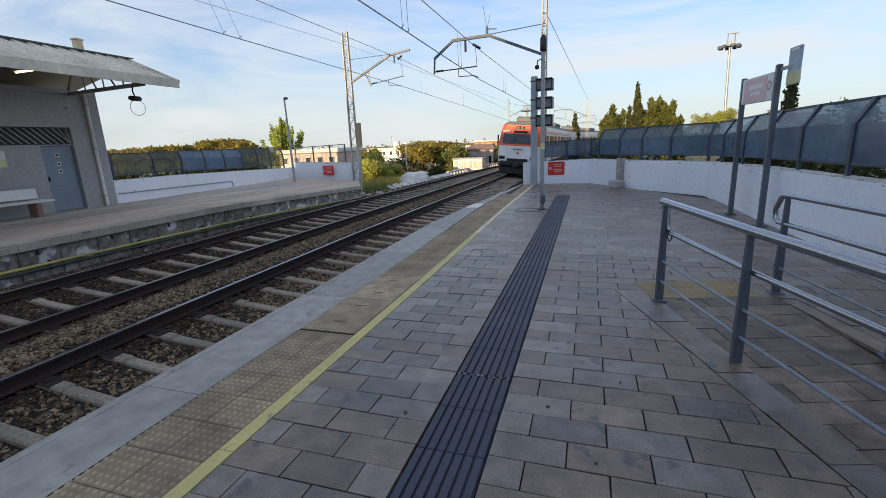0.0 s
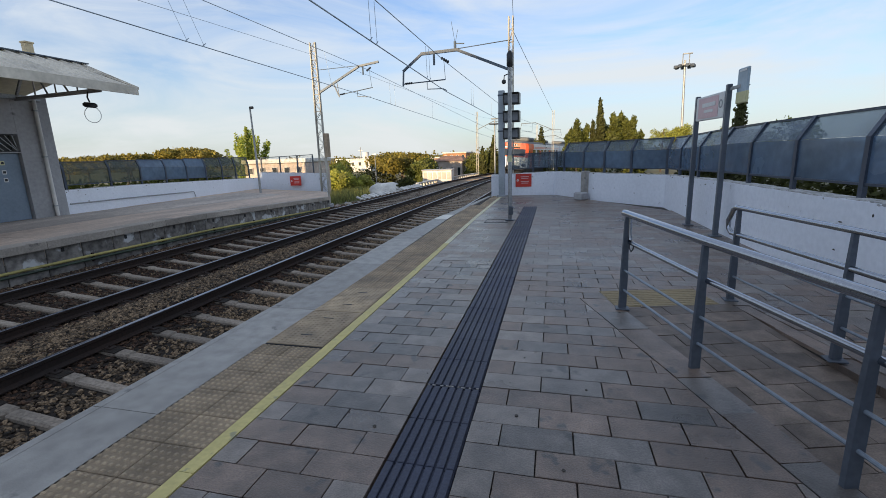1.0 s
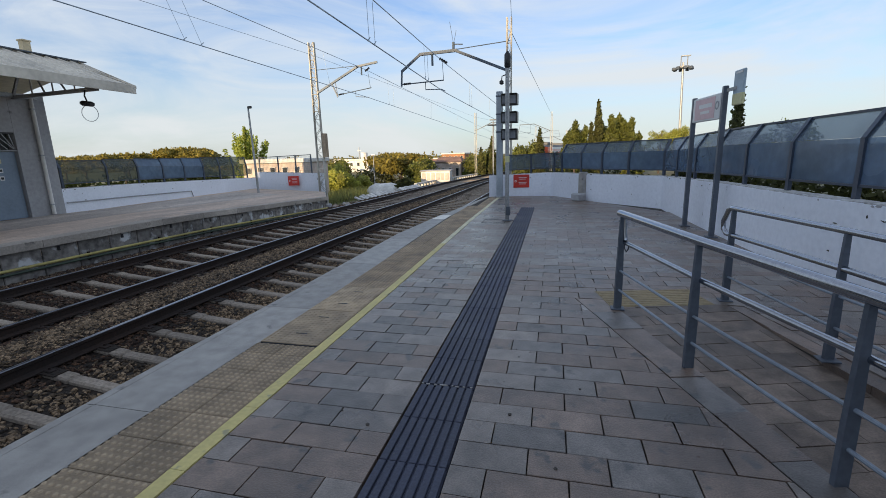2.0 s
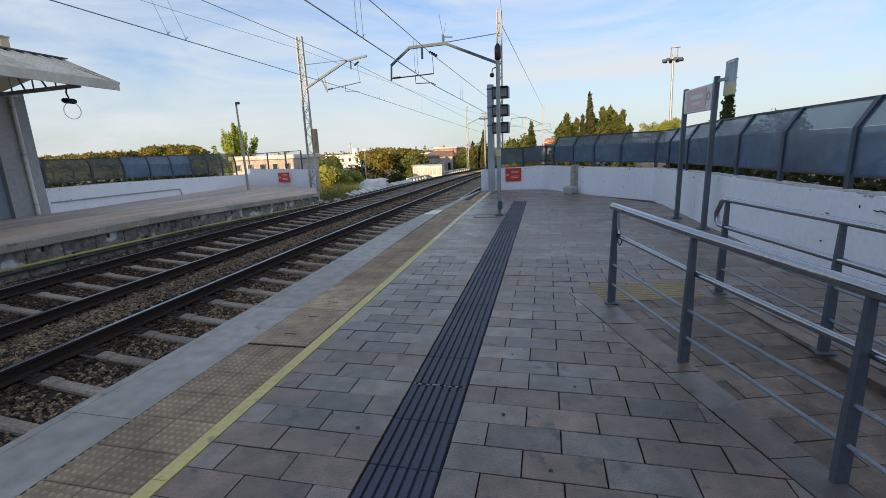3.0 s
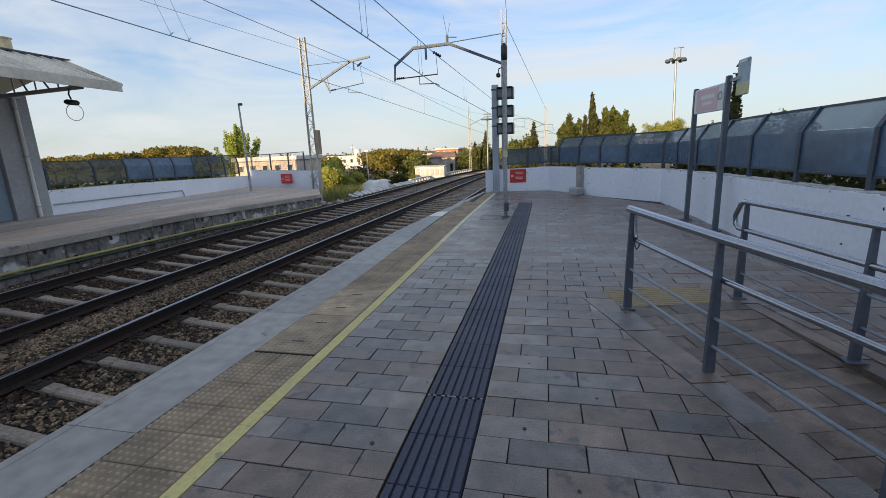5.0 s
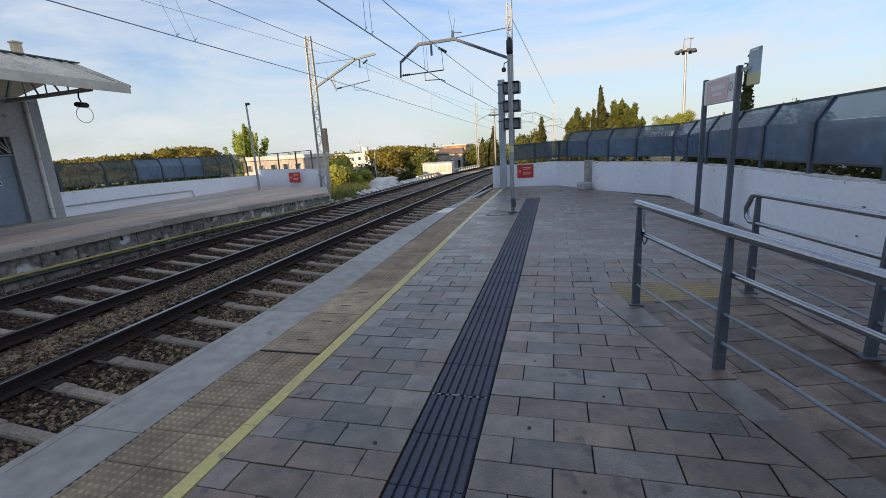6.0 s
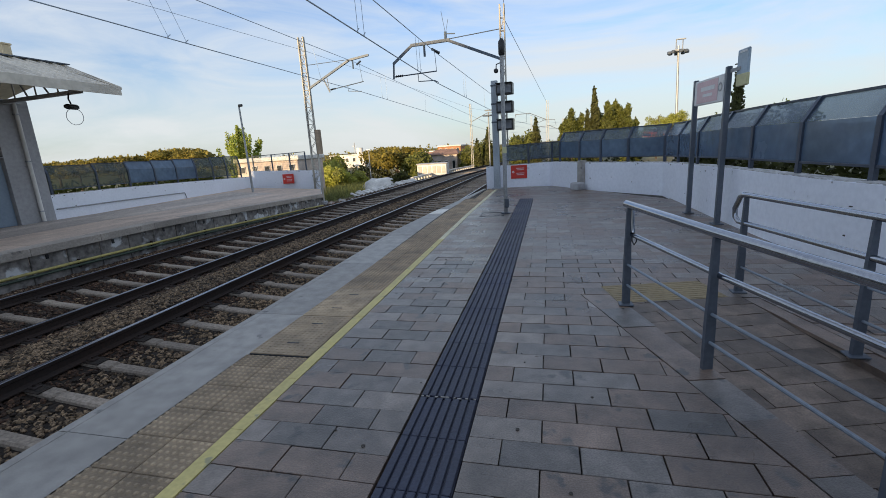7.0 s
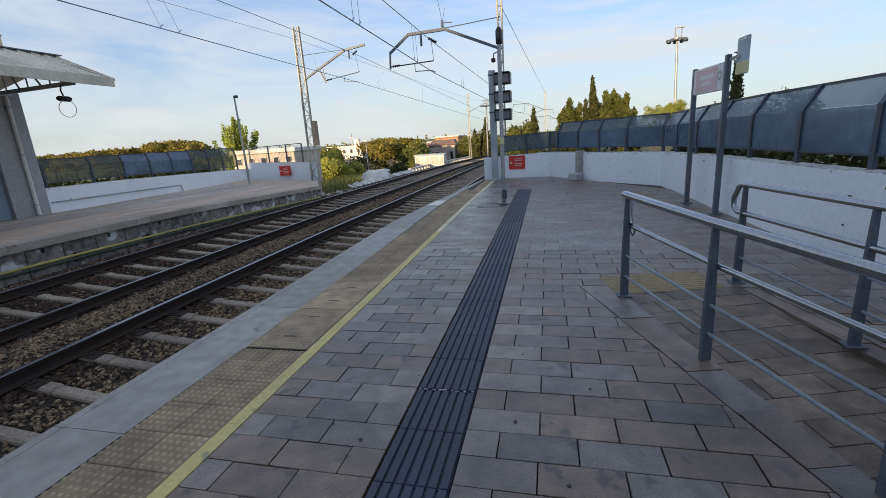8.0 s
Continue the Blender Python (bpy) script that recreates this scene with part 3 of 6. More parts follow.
while y < 12.95:
    piece("guide_tile", RIB, near_platform, pose(0.192 + random.uniform(-0.002, 0.002), y + 0.2, -0.002 + random.uniform(-0.0015, 0.0015)))
    y += 0.4 if abs(y - 2.3) > 0.01 else 0.416

# ramp's yellow warning tiles
s = Shape()
for k in range(9):
    s.box((1.94 + 0.0, 4.70 + k * 0.058, 0.001), (1.03, 0.030, 0.01), bevel=0.003)
s.box((1.94, 4.93, -0.01), (1.05, 0.53, 0.022))
o = part("warning_tile", s, YELLOW_TILE, near_platform)
o.matrix_basis = Matrix.Translation((1.94, 4.93, 0)) @ pose(0, 0, 0.002, 0, 0, 13) @ Matrix.Translation((-1.94, -4.93, 0))


def paver_mesh(w, d, material):
    return Shape().box((0, 0, -0.02), (w - 0.007, d - 0.007, 0.04), bevel=0.003).mesh("paver", material)


def clip_poly(poly, keep):
    """Cuts a polygon by a half plane a*x + b*y <= c."""
    a, b, c = keep
    out = []
    for i in range(len(poly)):
        p, q = poly[i], poly[(i + 1) % len(poly)]
        dp, dq = a * p[0] + b * p[1] - c, a * q[0] + b * q[1] - c
        if dp <= 0:
            out.append(p)
        if dp * dq < 0:
            t = dp / (dp - dq)
            out.append((p[0] + t * (q[0] - p[0]), p[1] + t * (q[1] - p[1])))
    return out


def area(poly):
    return 0.5 * abs(sum(poly[i][0] * poly[(i + 1) % len(poly)][1] - poly[(i + 1) % len(poly)][0] * poly[i][1] for i in range(len(poly))))


ROW, LEN = 0.205, 0.40
PAV = {(m, w_): paver_mesh(w_, d_, mt) for m, mt in enumerate((PAVER, PAVER_WARM)) for w_, d_ in ((0.385, 0.2015), (0.405, 0.2045))}
rest = {0: Shape(), 1: Shape()}
rng = random.Random(5)
made = 0


def lay(x0, x1, y0, cuts_, near_ok=True):
    """One paver, whole as its own piece near the camera, else joined with the rest."""
    global made
    warm = rng.random() < (0.32 if x1 < 0.0 else 0.55)
    poly = [(x0, y0), (x1, y0), (x1, y0 + ROW), (x0, y0 + ROW)]
    whole = poly
    for c in cuts_:
        poly = clip_poly(poly, c)
        if len(poly) < 3:
            return
    if area(poly) < 0.004:
        return
    if near_ok and area(poly) > 0.995 * area(whole) and abs(x1 - x0 - LEN) < 0.004 and 0.6 < y0 < 6.2 and made < 300 and x0 < 1.9:
        made += 1
        piece("paver", PAV[(int(warm), LEN)], near_platform, pose((x0 + x1) / 2, y0 + ROW / 2, rng.uniform(-0.003, 0.002), rng.uniform(-0.3, 0.3), rng.uniform(-0.3, 0.3), rng.uniform(-0.4, 0.4)))
        return
    cx, cy = sum(p[0] for p in poly) / len(poly), sum(p[1] for p in poly) / len(poly)
    dz = rng.uniform(-0.003, 0.002) if y0 < 6 else rng.uniform(-0.001, 0.001)
    inner = [(cx + (px - cx) * (1 - (0.0042 if y0 < 6 else 0.002) / max(0.03, math.dist((px, py), (cx, cy)))), cy + (py - cy) * (1 - (0.0042 if y0 < 6 else 0.002) / max(0.03, math.dist((px, py), (cx, cy))))) for px, py in poly]
    rest[int(warm)].prism(inner, -0.04, dz)


A_LEFT = (1.0, 0.331, 1.97 + 2.31 * 0.331 - 0.004)  # left of the kerb course
# left field, between the yellow line and the guide strip
row, y, ROW, LEN = 0, -3.7255, 0.2015, 0.385
while y < 16.9:
    xl = lerp(YELL, y) + 0.004
    b = -0.004 if y < 12.9 else 0.19
    a = (-0.395 if row % 2 else -0.20) + rng.uniform(-0.006, 0.006)
    while b > xl + 0.01:
        lay(max(a, xl), b, y, [])
        b, a = a, a - LEN
    y += ROW
    row += 1
# right field, out to the wall and the kerb course
row, y, ROW, LEN = 0, -3.7905, 0.2045, 0.405
while y < 16.9:
    a = 0.388 if y < 12.9 else 0.19
    b = (0.58 if row % 2 else 0.78) + rng.uniform(-0.008, 0.008)
    walls = [(0.035, 1.0, 16.55)] if y > 15 else []
    walls += [(1.36, 0.85, 15.33)] if y > 12 else []
    while a < 4.2:
        cuts_ = list(walls) + [(1.0, 0.0, wall_x(y) + 0.05)]
        if y < 4.7:
            cuts_.append(A_LEFT)
        lay(a, b, y, cuts_)
        a, b = b, b + LEN
    y += ROW
    row += 1
# diagonal kerb course beside the ramp
q = 4.795
while q > -2.5:
    q1 = q - 0.42
    poly = [(kerb_l(q) + 0.004, q - 0.005), (kerb_r(q) - 0.004, q + (0.05 if q < 4.7 else 0.0)), (kerb_r(q1) - 0.004, q1 + 0.055), (kerb_l(q1) + 0.004, q1)]
    s = Shape().prism(poly[::-1], -0.35, rng.uniform(-0.002, 0.004))
    part("kerb_stone", s, PAVER_WARM if rng.random() < 0.6 else PAVER, near_platform)
    q = q1
# pavers on the ramp and beyond it
turn_ = radians(15.5)
cu, su = math.cos(turn_), math.sin(turn_)
for row in range(44):
    for col in range(-3, 8):
        u, v = (col + 0.5 * (row % 2)) * LEN, -(row - 3) * ROW
        quad = [(1.535 + (u + a) * cu - (v + b) * su, 4.52 + (u + a) * su + (v + b) * cu) for a, b in ((0.003, 0.003), (LEN - 0.003, 0.003), (LEN - 0.003, ROW - 0.003), (0.003, ROW - 0.003))]
        for keep in ((-1.0, -0.293, -(1.535 + 4.52 * 0.293 + 0.008)), (1.0, 0.235, 2.66 + 4.6 * 0.235), (0.0, 1.0, 4.795), (0.0, -1.0, 3.9)):
            quad = clip_poly(quad, keep) if len(quad) > 2 else []
        if len(quad) > 2 and area(quad) > 0.004:
            dz = rng.uniform(-0.003, 0.003)
            part("paver", Shape().prism(quad, lambda a, b: ramp_z(b) - 0.05, lambda a, b, dz=dz: ramp_z(b) + dz), RAMP_PAVER, access_ramp)
y = -3.7905
row = 0
while y < 4.7:
    x = 1.2 + 0.2 * (row % 2)
    while x < 5.6:
        poly = [(x + 0.004, y + 0.004), (x + LEN - 0.004, y + 0.004), (x + LEN - 0.004, y + ROW - 0.004), (x + 0.004, y + ROW - 0.004)]
        beyond = clip_poly(clip_poly(poly, (-1.0, -0.235, -(2.66 + 4.6 * 0.235 + 0.16))), (1.0, 0.0, wall_x(y) + 0.05))
        if len(beyond) > 2 and area(beyond) > 0.004:
            rest[int(rng.random() < 0.4)].prism(beyond, -0.04, rng.uniform(-0.004, 0.003))
        x += LEN
    y += ROW
    row += 1
for k, mt in ((0, PAVER_FAR_LIT), (1, PAVER_WARM)):
    tagged(part("paving", rest[k], mt, near_platform), kind="stuff")
# broken kerb along the far side of the ramp
q = 4.79
while q > -2.5:
    q1 = q - rng.uniform(0.35, 0.6)
    j = rng.uniform(-0.015, 0.02)
    poly = [(ramp_r(q) + j, q - 0.006), (ramp_r(q) + 0.155, q - 0.006), (ramp_r(q1) + 0.155, q1), (ramp_r(q1) + j, q1)]
    part("kerb_stone", Shape().prism(poly[::-1], -0.9, rng.uniform(-0.01, 0.012)), PAVER_WARM, near_platform)
    q = q1
flakes = Shape()
for k in range(9):
    flakes.box((0.02 + 0.042 * k + rng.uniform(-0.01, 0.01), 2.707 + rng.uniform(-0.004, 0.004), 0.0), (rng.uniform(0.008, 0.03), 0.008, 0.006))
tagged(part("worn_joint", flakes, COPING, near_platform), kind="stuff")
for k in range(26):
    gx, gy, gr_ = rng.uniform(-0.85, 1.5), rng.uniform(1.2, 7.0), rng.uniform(0.005, 0.013)
    if -0.02 < gx < 0.41:
        continue
    part("gum_spot", Shape().prism([(gx + gr_ * rng.uniform(0.8, 1.1) * math.cos(q * 0.785), gy + gr_ * rng.uniform(0.8, 1.1) * math.sin(q * 0.785)) for q in range(8)], -0.002, 0.0035), MORTAR, near_platform)
# dark rectangular cover outline near the pole
s = Shape()
for c, d in (((-0.44, 10.55, 0.003), (0.54, 0.025, 0.008)), ((-0.44, 10.05, 0.003), (0.54, 0.025, 0.008)), ((-0.70, 10.3, 0.003), (0.025, 0.52, 0.008)), ((-0.18, 10.3, 0.003), (0.025, 0.52, 0.008))):
    s.box(c, d)
tagged(part("manhole_cover", s, BLACK), "dark steel rim of a cover set in the paving", "cover")

# ---- white walls round the near platform ----
def wall_run(name, pts, heights, thick, side, label):
    """A rendered wall along points; the top carries a crumbling cap."""
    s, top = Shape(), Shape()
    for i in range(len(pts) - 1):
        a, b = Vector((*pts[i], 0)), Vector((*pts[i + 1], 0))
        d = (b - a).normalized()
        nrm = Vector((-d.y, d.x, 0)) * side * thick
        k = max(1, int((b - a).length / 0.35))
        for j in range(k):
            u, v = a.lerp(b, j / k), a.lerp(b, (j + 1) / k)
            h0 = heights[i] + (heights[i + 1] - heights[i]) * j / k
            h1 = heights[i] + (heights[i + 1] - heights[i]) * (j + 1) / k
            quad = [u, v, v + nrm, u + nrm]
            p = [(q.x, q.y, -0.9) for q in quad] + [(quad[0].x, quad[0].y, h0), (quad[1].x, quad[1].y, h1), (quad[2].x, quad[2].y, h1), (quad[3].x, quad[3].y, h0)]
            s.add(p, [(0, 3, 2, 1), (4, 5, 6, 7), (0, 1, 5, 4), (1, 2, 6, 5), (2, 3, 7, 6), (3, 0, 4, 7)])
            e = d * 0.0
            o = nrm * rng.uniform(0.02, 0.12)
            top.box(((u + v) / 2 + nrm / 2 + o * 0.3 + Vector((0, 0, (h0 + h1) / 2 + 0.004))), ((v - u).length * rng.uniform(0.7, 1.0), thick * rng.uniform(0.80, 0.98), 0.012 + rng.uniform(0, 0.014)), Matrix.Rotation(math.atan2(d.y, d.x) + rng.uniform(-0.03, 0.03), 4, "Z"), bevel=0.012)
    ob = tagged(part(name, s, WALLW), label, "wall", kind="structure")
    part("wall_cap", top, WALLTOP, ob, "crumbled mortar cap")
    return ob


WALL_PTS = [(-1.40, 16.42), (0.84, 16.70), (1.70, 15.30), (1.98, 15.0), (3.74, 13.0), (3.79, 9.1), (3.9, 6.2), (4.03, 4.7), (4.25, 0.0), (4.6, -12.0)]
WALL_H = [0.76, 0.83, 0.83, 0.83, 0.84, 0.93, 0.95, 0.97, 1.0, 1.1]
wall_1 = wall_run("wall_1", WALL_PTS, WALL_H, 0.26, 1, "low whitewashed wall with chipped top at the platform's end")
s = Shape().box((1.83, 15.08, 0.45), (0.17, 0.24, 0.90), Matrix.Rotation(radians(-48), 4, "Z"), bevel=0.01)
# grey instead of wall white: the shade on its side put into the colour
part("pilaster", s, COPING, wall_1, "pilaster in grey, its side shade put into the colour")
part("pilaster_foot", Shape().box((1.70, 14.93, 0.11), (0.36, 0.34, 0.24), Matrix.Rotation(radians(-48), 4, "Z"), bevel=0.03), RENDERG, wall_1)


def chips(ob, pts, heights, runs, count):
    """Chipped plaster, mostly along the wall's upper edge."""
    for k in range(count):
        i = rng.choice(runs)
        f = rng.random()
        a, b = Vector((*pts[i], 0)), Vector((*pts[i + 1], 0))
        d = (b - a).normalized()
        top = heights[i] + (heights[i + 1] - heights[i]) * f
        face = Vector((d.y, -d.x, 0))
        c = a.lerp(b, f) + face * 0.001 + Vector((0, 0, top - (abs(rng.gauss(0, 0.05)) if rng.random() < 0.7 else rng.uniform(0.1, 0.7))))
        w_, h_ = rng.uniform(0.01, 0.05), rng.uniform(0.006, 0.024)
        ring = [c + d * w_ * rng.uniform(0.6, 1.1) * math.cos(q * 0.9) + Vector((0, 0, h_ * rng.uniform(0.6, 1.1) * math.sin(q * 0.9))) for q in range(7)]
        part("chip", Shape().add([p + face * 0.003 for p in ring] + [p - face * 0.01 for p in ring], [tuple(range(7)), *[(q, (q + 1) % 7, 7 + (q + 1) % 7, 7 + q) for q in range(7)]]), RENDERG if rng.random() < 0.6 else MORTAR, ob)


chips(wall_1, WALL_PTS, WALL_H, (0, 0, 1, 3, 3, 4, 5, 6, 6), 32)
cr_ = [(0, 0), (0.06, -0.012), (0.12, 0.004), (0.2, -0.006), (0.27, -0.03), (0.34, -0.028)]
part("crack", Shape().tube([(4.0 - 0.08 * a_ - 0.002, 5.15 - a_, 0.83 + b_) for a_, b_ in cr_], 0.006, 5), MORTAR, wall_1)


def fence_bay(a, b, base_a, base_b, out, knee, tip, lean, material, thing_ob, posts=(True, True), upper=None):
    """One bay: a post at each end where wanted, rails, a sheet to the knee and a leaning sheet above it."""
    a, b, out = Vector((*a, 0)), Vector((*b, 0)), Vector((*out, 0)).normalized()
    for p, z, want in ((a, base_a, posts[0]), (b, base_b, posts[1])):
        if want:
            s = Shape()
            s.bar(p + Vector((0, 0, z - 0.06)), p + Vector((0, 0, z + knee)), 0.07, 0.05, up=out)
            s.bar(p + Vector((0, 0, z + knee - 0.01)), p + out * lean + Vector((0, 0, z + tip)), 0.07, 0.05, up=out)
            part("post", s, POST, thing_ob)
    za, zb = Vector((0, 0, base_a)), Vector((0, 0, base_b))
    d = (b - a).normalized()
    for lo, hi, l0, l1, mt in ((0.14, knee, 0.0, 0.0, material), (knee + 0.002, tip - 0.01, 0.0, lean, upper or material)):
        s = Shape()
        q = [a + za + d * 0.03 + Vector((0, 0, lo)) + out * l0, b + zb - d * 0.03 + Vector((0, 0, lo)) + out * l0, b + zb - d * 0.03 + Vector((0, 0, hi)) + out * l1, a + za + d * 0.03 + Vector((0, 0, hi)) + out * l1]
        th = out * 0.008
        s.add([*q, *[c + th for c in q]], [(0, 1, 2, 3), (7, 6, 5, 4), (0, 4, 5, 1), (1, 5, 6, 2), (2, 6, 7, 3), (3, 7, 4, 0)])
        sheet = part("sheet", s, mt, thing_ob)
        sheet.visible_shadow = False
    for z, l in ((0.13, 0.0), (tip, lean)):
        part("rail", Shape().bar(a + za + Vector((0, 0, z)) + out * l, b + zb + Vector((0, 0, z)) + out * l, 0.03, 0.03), POST, thing_ob)


def wall_h(pt):
    """The wall's height at a point of its plan."""
    best = min(range(len(WALL_PTS) - 1), key=lambda i: seg_gap(pt, WALL_PTS[i], WALL_PTS[i + 1])[0])
    t = seg_gap(pt, WALL_PTS[best], WALL_PTS[best + 1])[1]
    return WALL_H[best] + (WALL_H[best + 1] - WALL_H[best]) * t


def seg_gap(p, a, b):
    p, a, b = Vector(p), Vector(a), Vector(b)
    t = max(0, min(1, (p - a).dot(b - a) / (b - a).length_squared))
    return (p - (a + (b - a) * t)).length, t


FENCE_PTS = [(-0.75, 16.63), (0.10, 16.74), (0.93, 16.84), (1.19, 16.40), (1.78, 15.47), (2.36, 14.77), (3.03, 14.03), (3.80, 13.18), (3.88, 12.21), (3.90, 10.8), (3.93, 9.61), (3.97, 8.36), (4.04, 7.09), (4.12, 5.79), (4.22, 4.5), (4.32, 3.2), (4.42, 1.9), (4.5, 0.6), (4.57, -0.7), (4.6, -2.0)]
platform_fence = thing("platform_fence", "smoked translucent sheet fence with outward-leaning top on the white wall", "fence")
for i in range(len(FENCE_PTS) - 1):
    a, b = FENCE_PTS[i], FENCE_PTS[i + 1]
    d = Vector((b[0] - a[0], b[1] - a[1])).normalized()
    if i < 3:
        fence_bay(a, b, wall_h(a) + 0.03, wall_h(b) + 0.03, (-d.y, d.x), 0.40, 0.66, 0.0, FENCE_CLEAR, platform_fence, (i == 0, i < 2))
        continue
    fence_bay(a, b, wall_h(a) + 0.03, wall_h(b) + 0.03, (-d.y, d.x), 0.64, 0.94, 0.18, FENCE, platform_fence, (i == 3, True), FENCE_CLEAR)

# ---- handrails ----
def handrail(label, posts, tops, loop):
    """Flat posts with a wide top tube, a second tube and two thin bars."""
    rail = thing("handrail", label, "handrail", group="handrails of the ramp")
    n = len(posts)
    P = [Vector((x, y, z)) for x, y, z in posts]
    d0 = (P[0] - P[1]).normalized()
    for n_, (p, h) in enumerate(zip(P, tops)):
        s = Shape()
        ax, ay = Vector((d0.x, d0.y, 0)).normalized(), Vector((-d0.y, d0.x, 0)).normalized()
        ring = [(k, p + ay * i * w_ + ax * j * t_ + Vector((0, 0, z_))) for k, (z_, w_, t_) in enumerate(((0.005 if loop or n_ == 0 else -0.06, 0.035, 0.015), (0.35 * h, 0.034, 0.015), (h - 0.02, 0.019, 0.012))) for i, j in ((-1, -1), (1, -1), (1, 1), (-1, 1))]
        s.add([q for _, q in ring], [(3, 2, 1, 0), (8, 9, 10, 11)] + [(4 * k + i, 4 * k + (i + 1) % 4, 4 * k + 4 + (i + 1) % 4, 4 * k + 4 + i) for k in (0, 1) for i in range(4)])
        part("post", s, STEEL, rail)
        if loop or n_ == 0:  # the others are bolted to the kerb's flank
            part("base_plate", Shape().box(p + Vector((0, 0, 0.006)), (0.13, 0.11, 0.014), bevel=0.004), STEEL, rail)
    T = [p + Vector((0, 0, h)) for p, h in zip(P, tops)]
    up = Vector((0, 0, 1))
    if loop:
        lo = [t - up * 0.27 for t in T]
        bend = [T[0] + d0 * 0.05, T[0] + d0 * 0.10 - up * 0.03, T[0] + d0 * 0.17 - up * 0.15, T[0] + d0 * 0.16 - up * 0.23, lo[0] + d0 * 0.10 - up * 0.0, lo[0] + d0 * 0.04]
        part("top_tube", Shape().tube(list(reversed(T)) + bend + lo, 0.024, 10), CHROME, rail, "shiny galvanised tube", smooth=True)
        thin = (0.50, 0.26)
    else:
        part("top_tube", Shape().tube([T[0] + d0 * 0.06, *T], 0.034, 12), CHROME, rail, "shiny galvanised tube", smooth=True)
        lo = [t - up * 0.28 for t in T]
        side = Vector((0.03, 0.01, 0))
        part("middle_tube", Shape().tube([lo[0] + side + up * 0.24, lo[0] + side + up * 0.09 - d0 * 0.01, lo[0] + side + up * 0.03 - d0 * 0.03] + [q + side for q in lo], 0.021, 10), CHROME, rail, "shiny galvanised tube", smooth=True)
        part("cap", Shape().tube([T[0] + d0 * 0.055, T[0] + d0 * 0.085], [0.034, 0.02], 12), STEEL, rail, smooth=True)
        thin = (0.40, 0.20)
        part("cable_loop", Shape().tube([lo[0] + side + up * 0.02, lo[0] + side - d0 * 0.02 - up * 0.06, lo[0] + side - d0 * 0.06 - up * 0.085, lo[0] + side - d0 * 0.10 - up * 0.05, lo[0] + side - d0 * 0.11 + up * 0.0], 0.006, 6), BLACK, rail, "thin dark hanging cable", smooth=True)
    for h in thin:
        part("thin_bar", Shape().tube([q + up * h for q in P], 0.0115, 8), BAR, rail, smooth=True)
    return rail


handrail("galvanised tube handrail with grey posts on the kerb beside the ramp", [(1.54, 4.52, 0), (1.865, 3.29, 0), (2.215, 2.16, 0), (2.56, 0.85, 0), (2.92, -0.4, 0)], [0.965, 0.945, 0.925, 0.90, 0.88], False)
handrail("galvanised tube handrail with looped end on the ramp's outer kerb", [(2.65, 4.95, 0), (2.89, 3.60, 0), (3.13, 2.28, 0), (3.38, 0.95, 0)], [0.965, 0.972, 0.965, 0.955], True)

# ---- station name sign ----
name_sign = thing("name_sign", "station name board on two grey posts with a side panel", "sign")
pa, pb = Vector((3.52, 9.86, 0)), Vector((3.635, 8.62, 0))
for p, h in ((pa, 2.50), (pb, 2.56)):
    part("post", Shape().box(p + Vector((0, 0, h / 2)), (0.078, 0.09, h), bevel=0.008), STEEL, name_sign)
    part("foot", Shape().box(p + Vector((0, 0, 0.01)), (0.18, 0.18, 0.02), bevel=0.005), STEEL, name_sign)
d = (pb - pa).normalized()
rot = Matrix.Rotation(math.atan2(d.y, d.x), 4, "Z")
mid = (pa + pb) / 2
L = (pb - pa).length
board = part("board", Shape().box(mid + Vector((-0.01, 0, 2.25)), (L - 0.11, 0.06, 0.43), rot, bevel=0.01), WHITE, name_sign)
nr = Vector((d.y, -d.x, 0))
nr = nr if nr.x < 0 else -nr
part("panel", Shape().box(mid + nr * 0.034 + d * (-0.03 * L) + Vector((-0.01, 0, 2.25)), (L * 0.66, 0.006, 0.36), rot), PINK, board, "faded red field")
part("text_bars", Shape().box(mid + nr * 0.039 + Vector((-0.01, 0, 2.30)), (L * 0.44, 0.003, 0.07), rot).box(mid + nr * 0.039 + Vector((-0.01, 0, 2.19)), (L * 0.3, 0.003, 0.05), rot), WHITE, board)
s = Shape()
cc = mid + nr * 0.036 - d * (L * -0.375) + Vector((-0.01, 0, 2.27))
for k in range(20):
    a0, a1 = k * math.pi / 10, (k + 0.9) * math.pi / 10
    s.bar(cc + d * 0.06 * math.cos(a0) + Vector((0, 0, 0.06 * math.sin(a0))), cc + d * 0.06 * math.cos(a1) + Vector((0, 0, 0.06 * math.sin(a1))), 0.004, 0.025, up=nr.cross(d))
part("emblem", s, GALV, board, "grey ring")
rot2 = Matrix.Rotation(radians(7), 4, "Z")
fl = part("flag_panel", Shape().box((3.75, 8.37, 2.50), (0.04, 0.31, 0.54), rot2, bevel=0.012), PALEBLUE, name_sign, "pale blue panel with yellow foot")
part("yellow_foot", Shape().box((3.75, 8.37, 2.322), (0.046, 0.316, 0.19), rot2, bevel=0.012), PALEYEL, fl)
part("text_bars", Shape().box((3.727, 8.35, 2.73), (0.004, 0.20, 0.03), rot2).box((3.727, 8.42, 2.60), (0.004, 0.08, 0.15), rot2), WHITE, fl)
part("arm", Shape().bar(pb + Vector((0.0, 0, 2.48)), Vector((3.74, 8.40, 2.50)), 0.03, 0.05), GALV, name_sign)


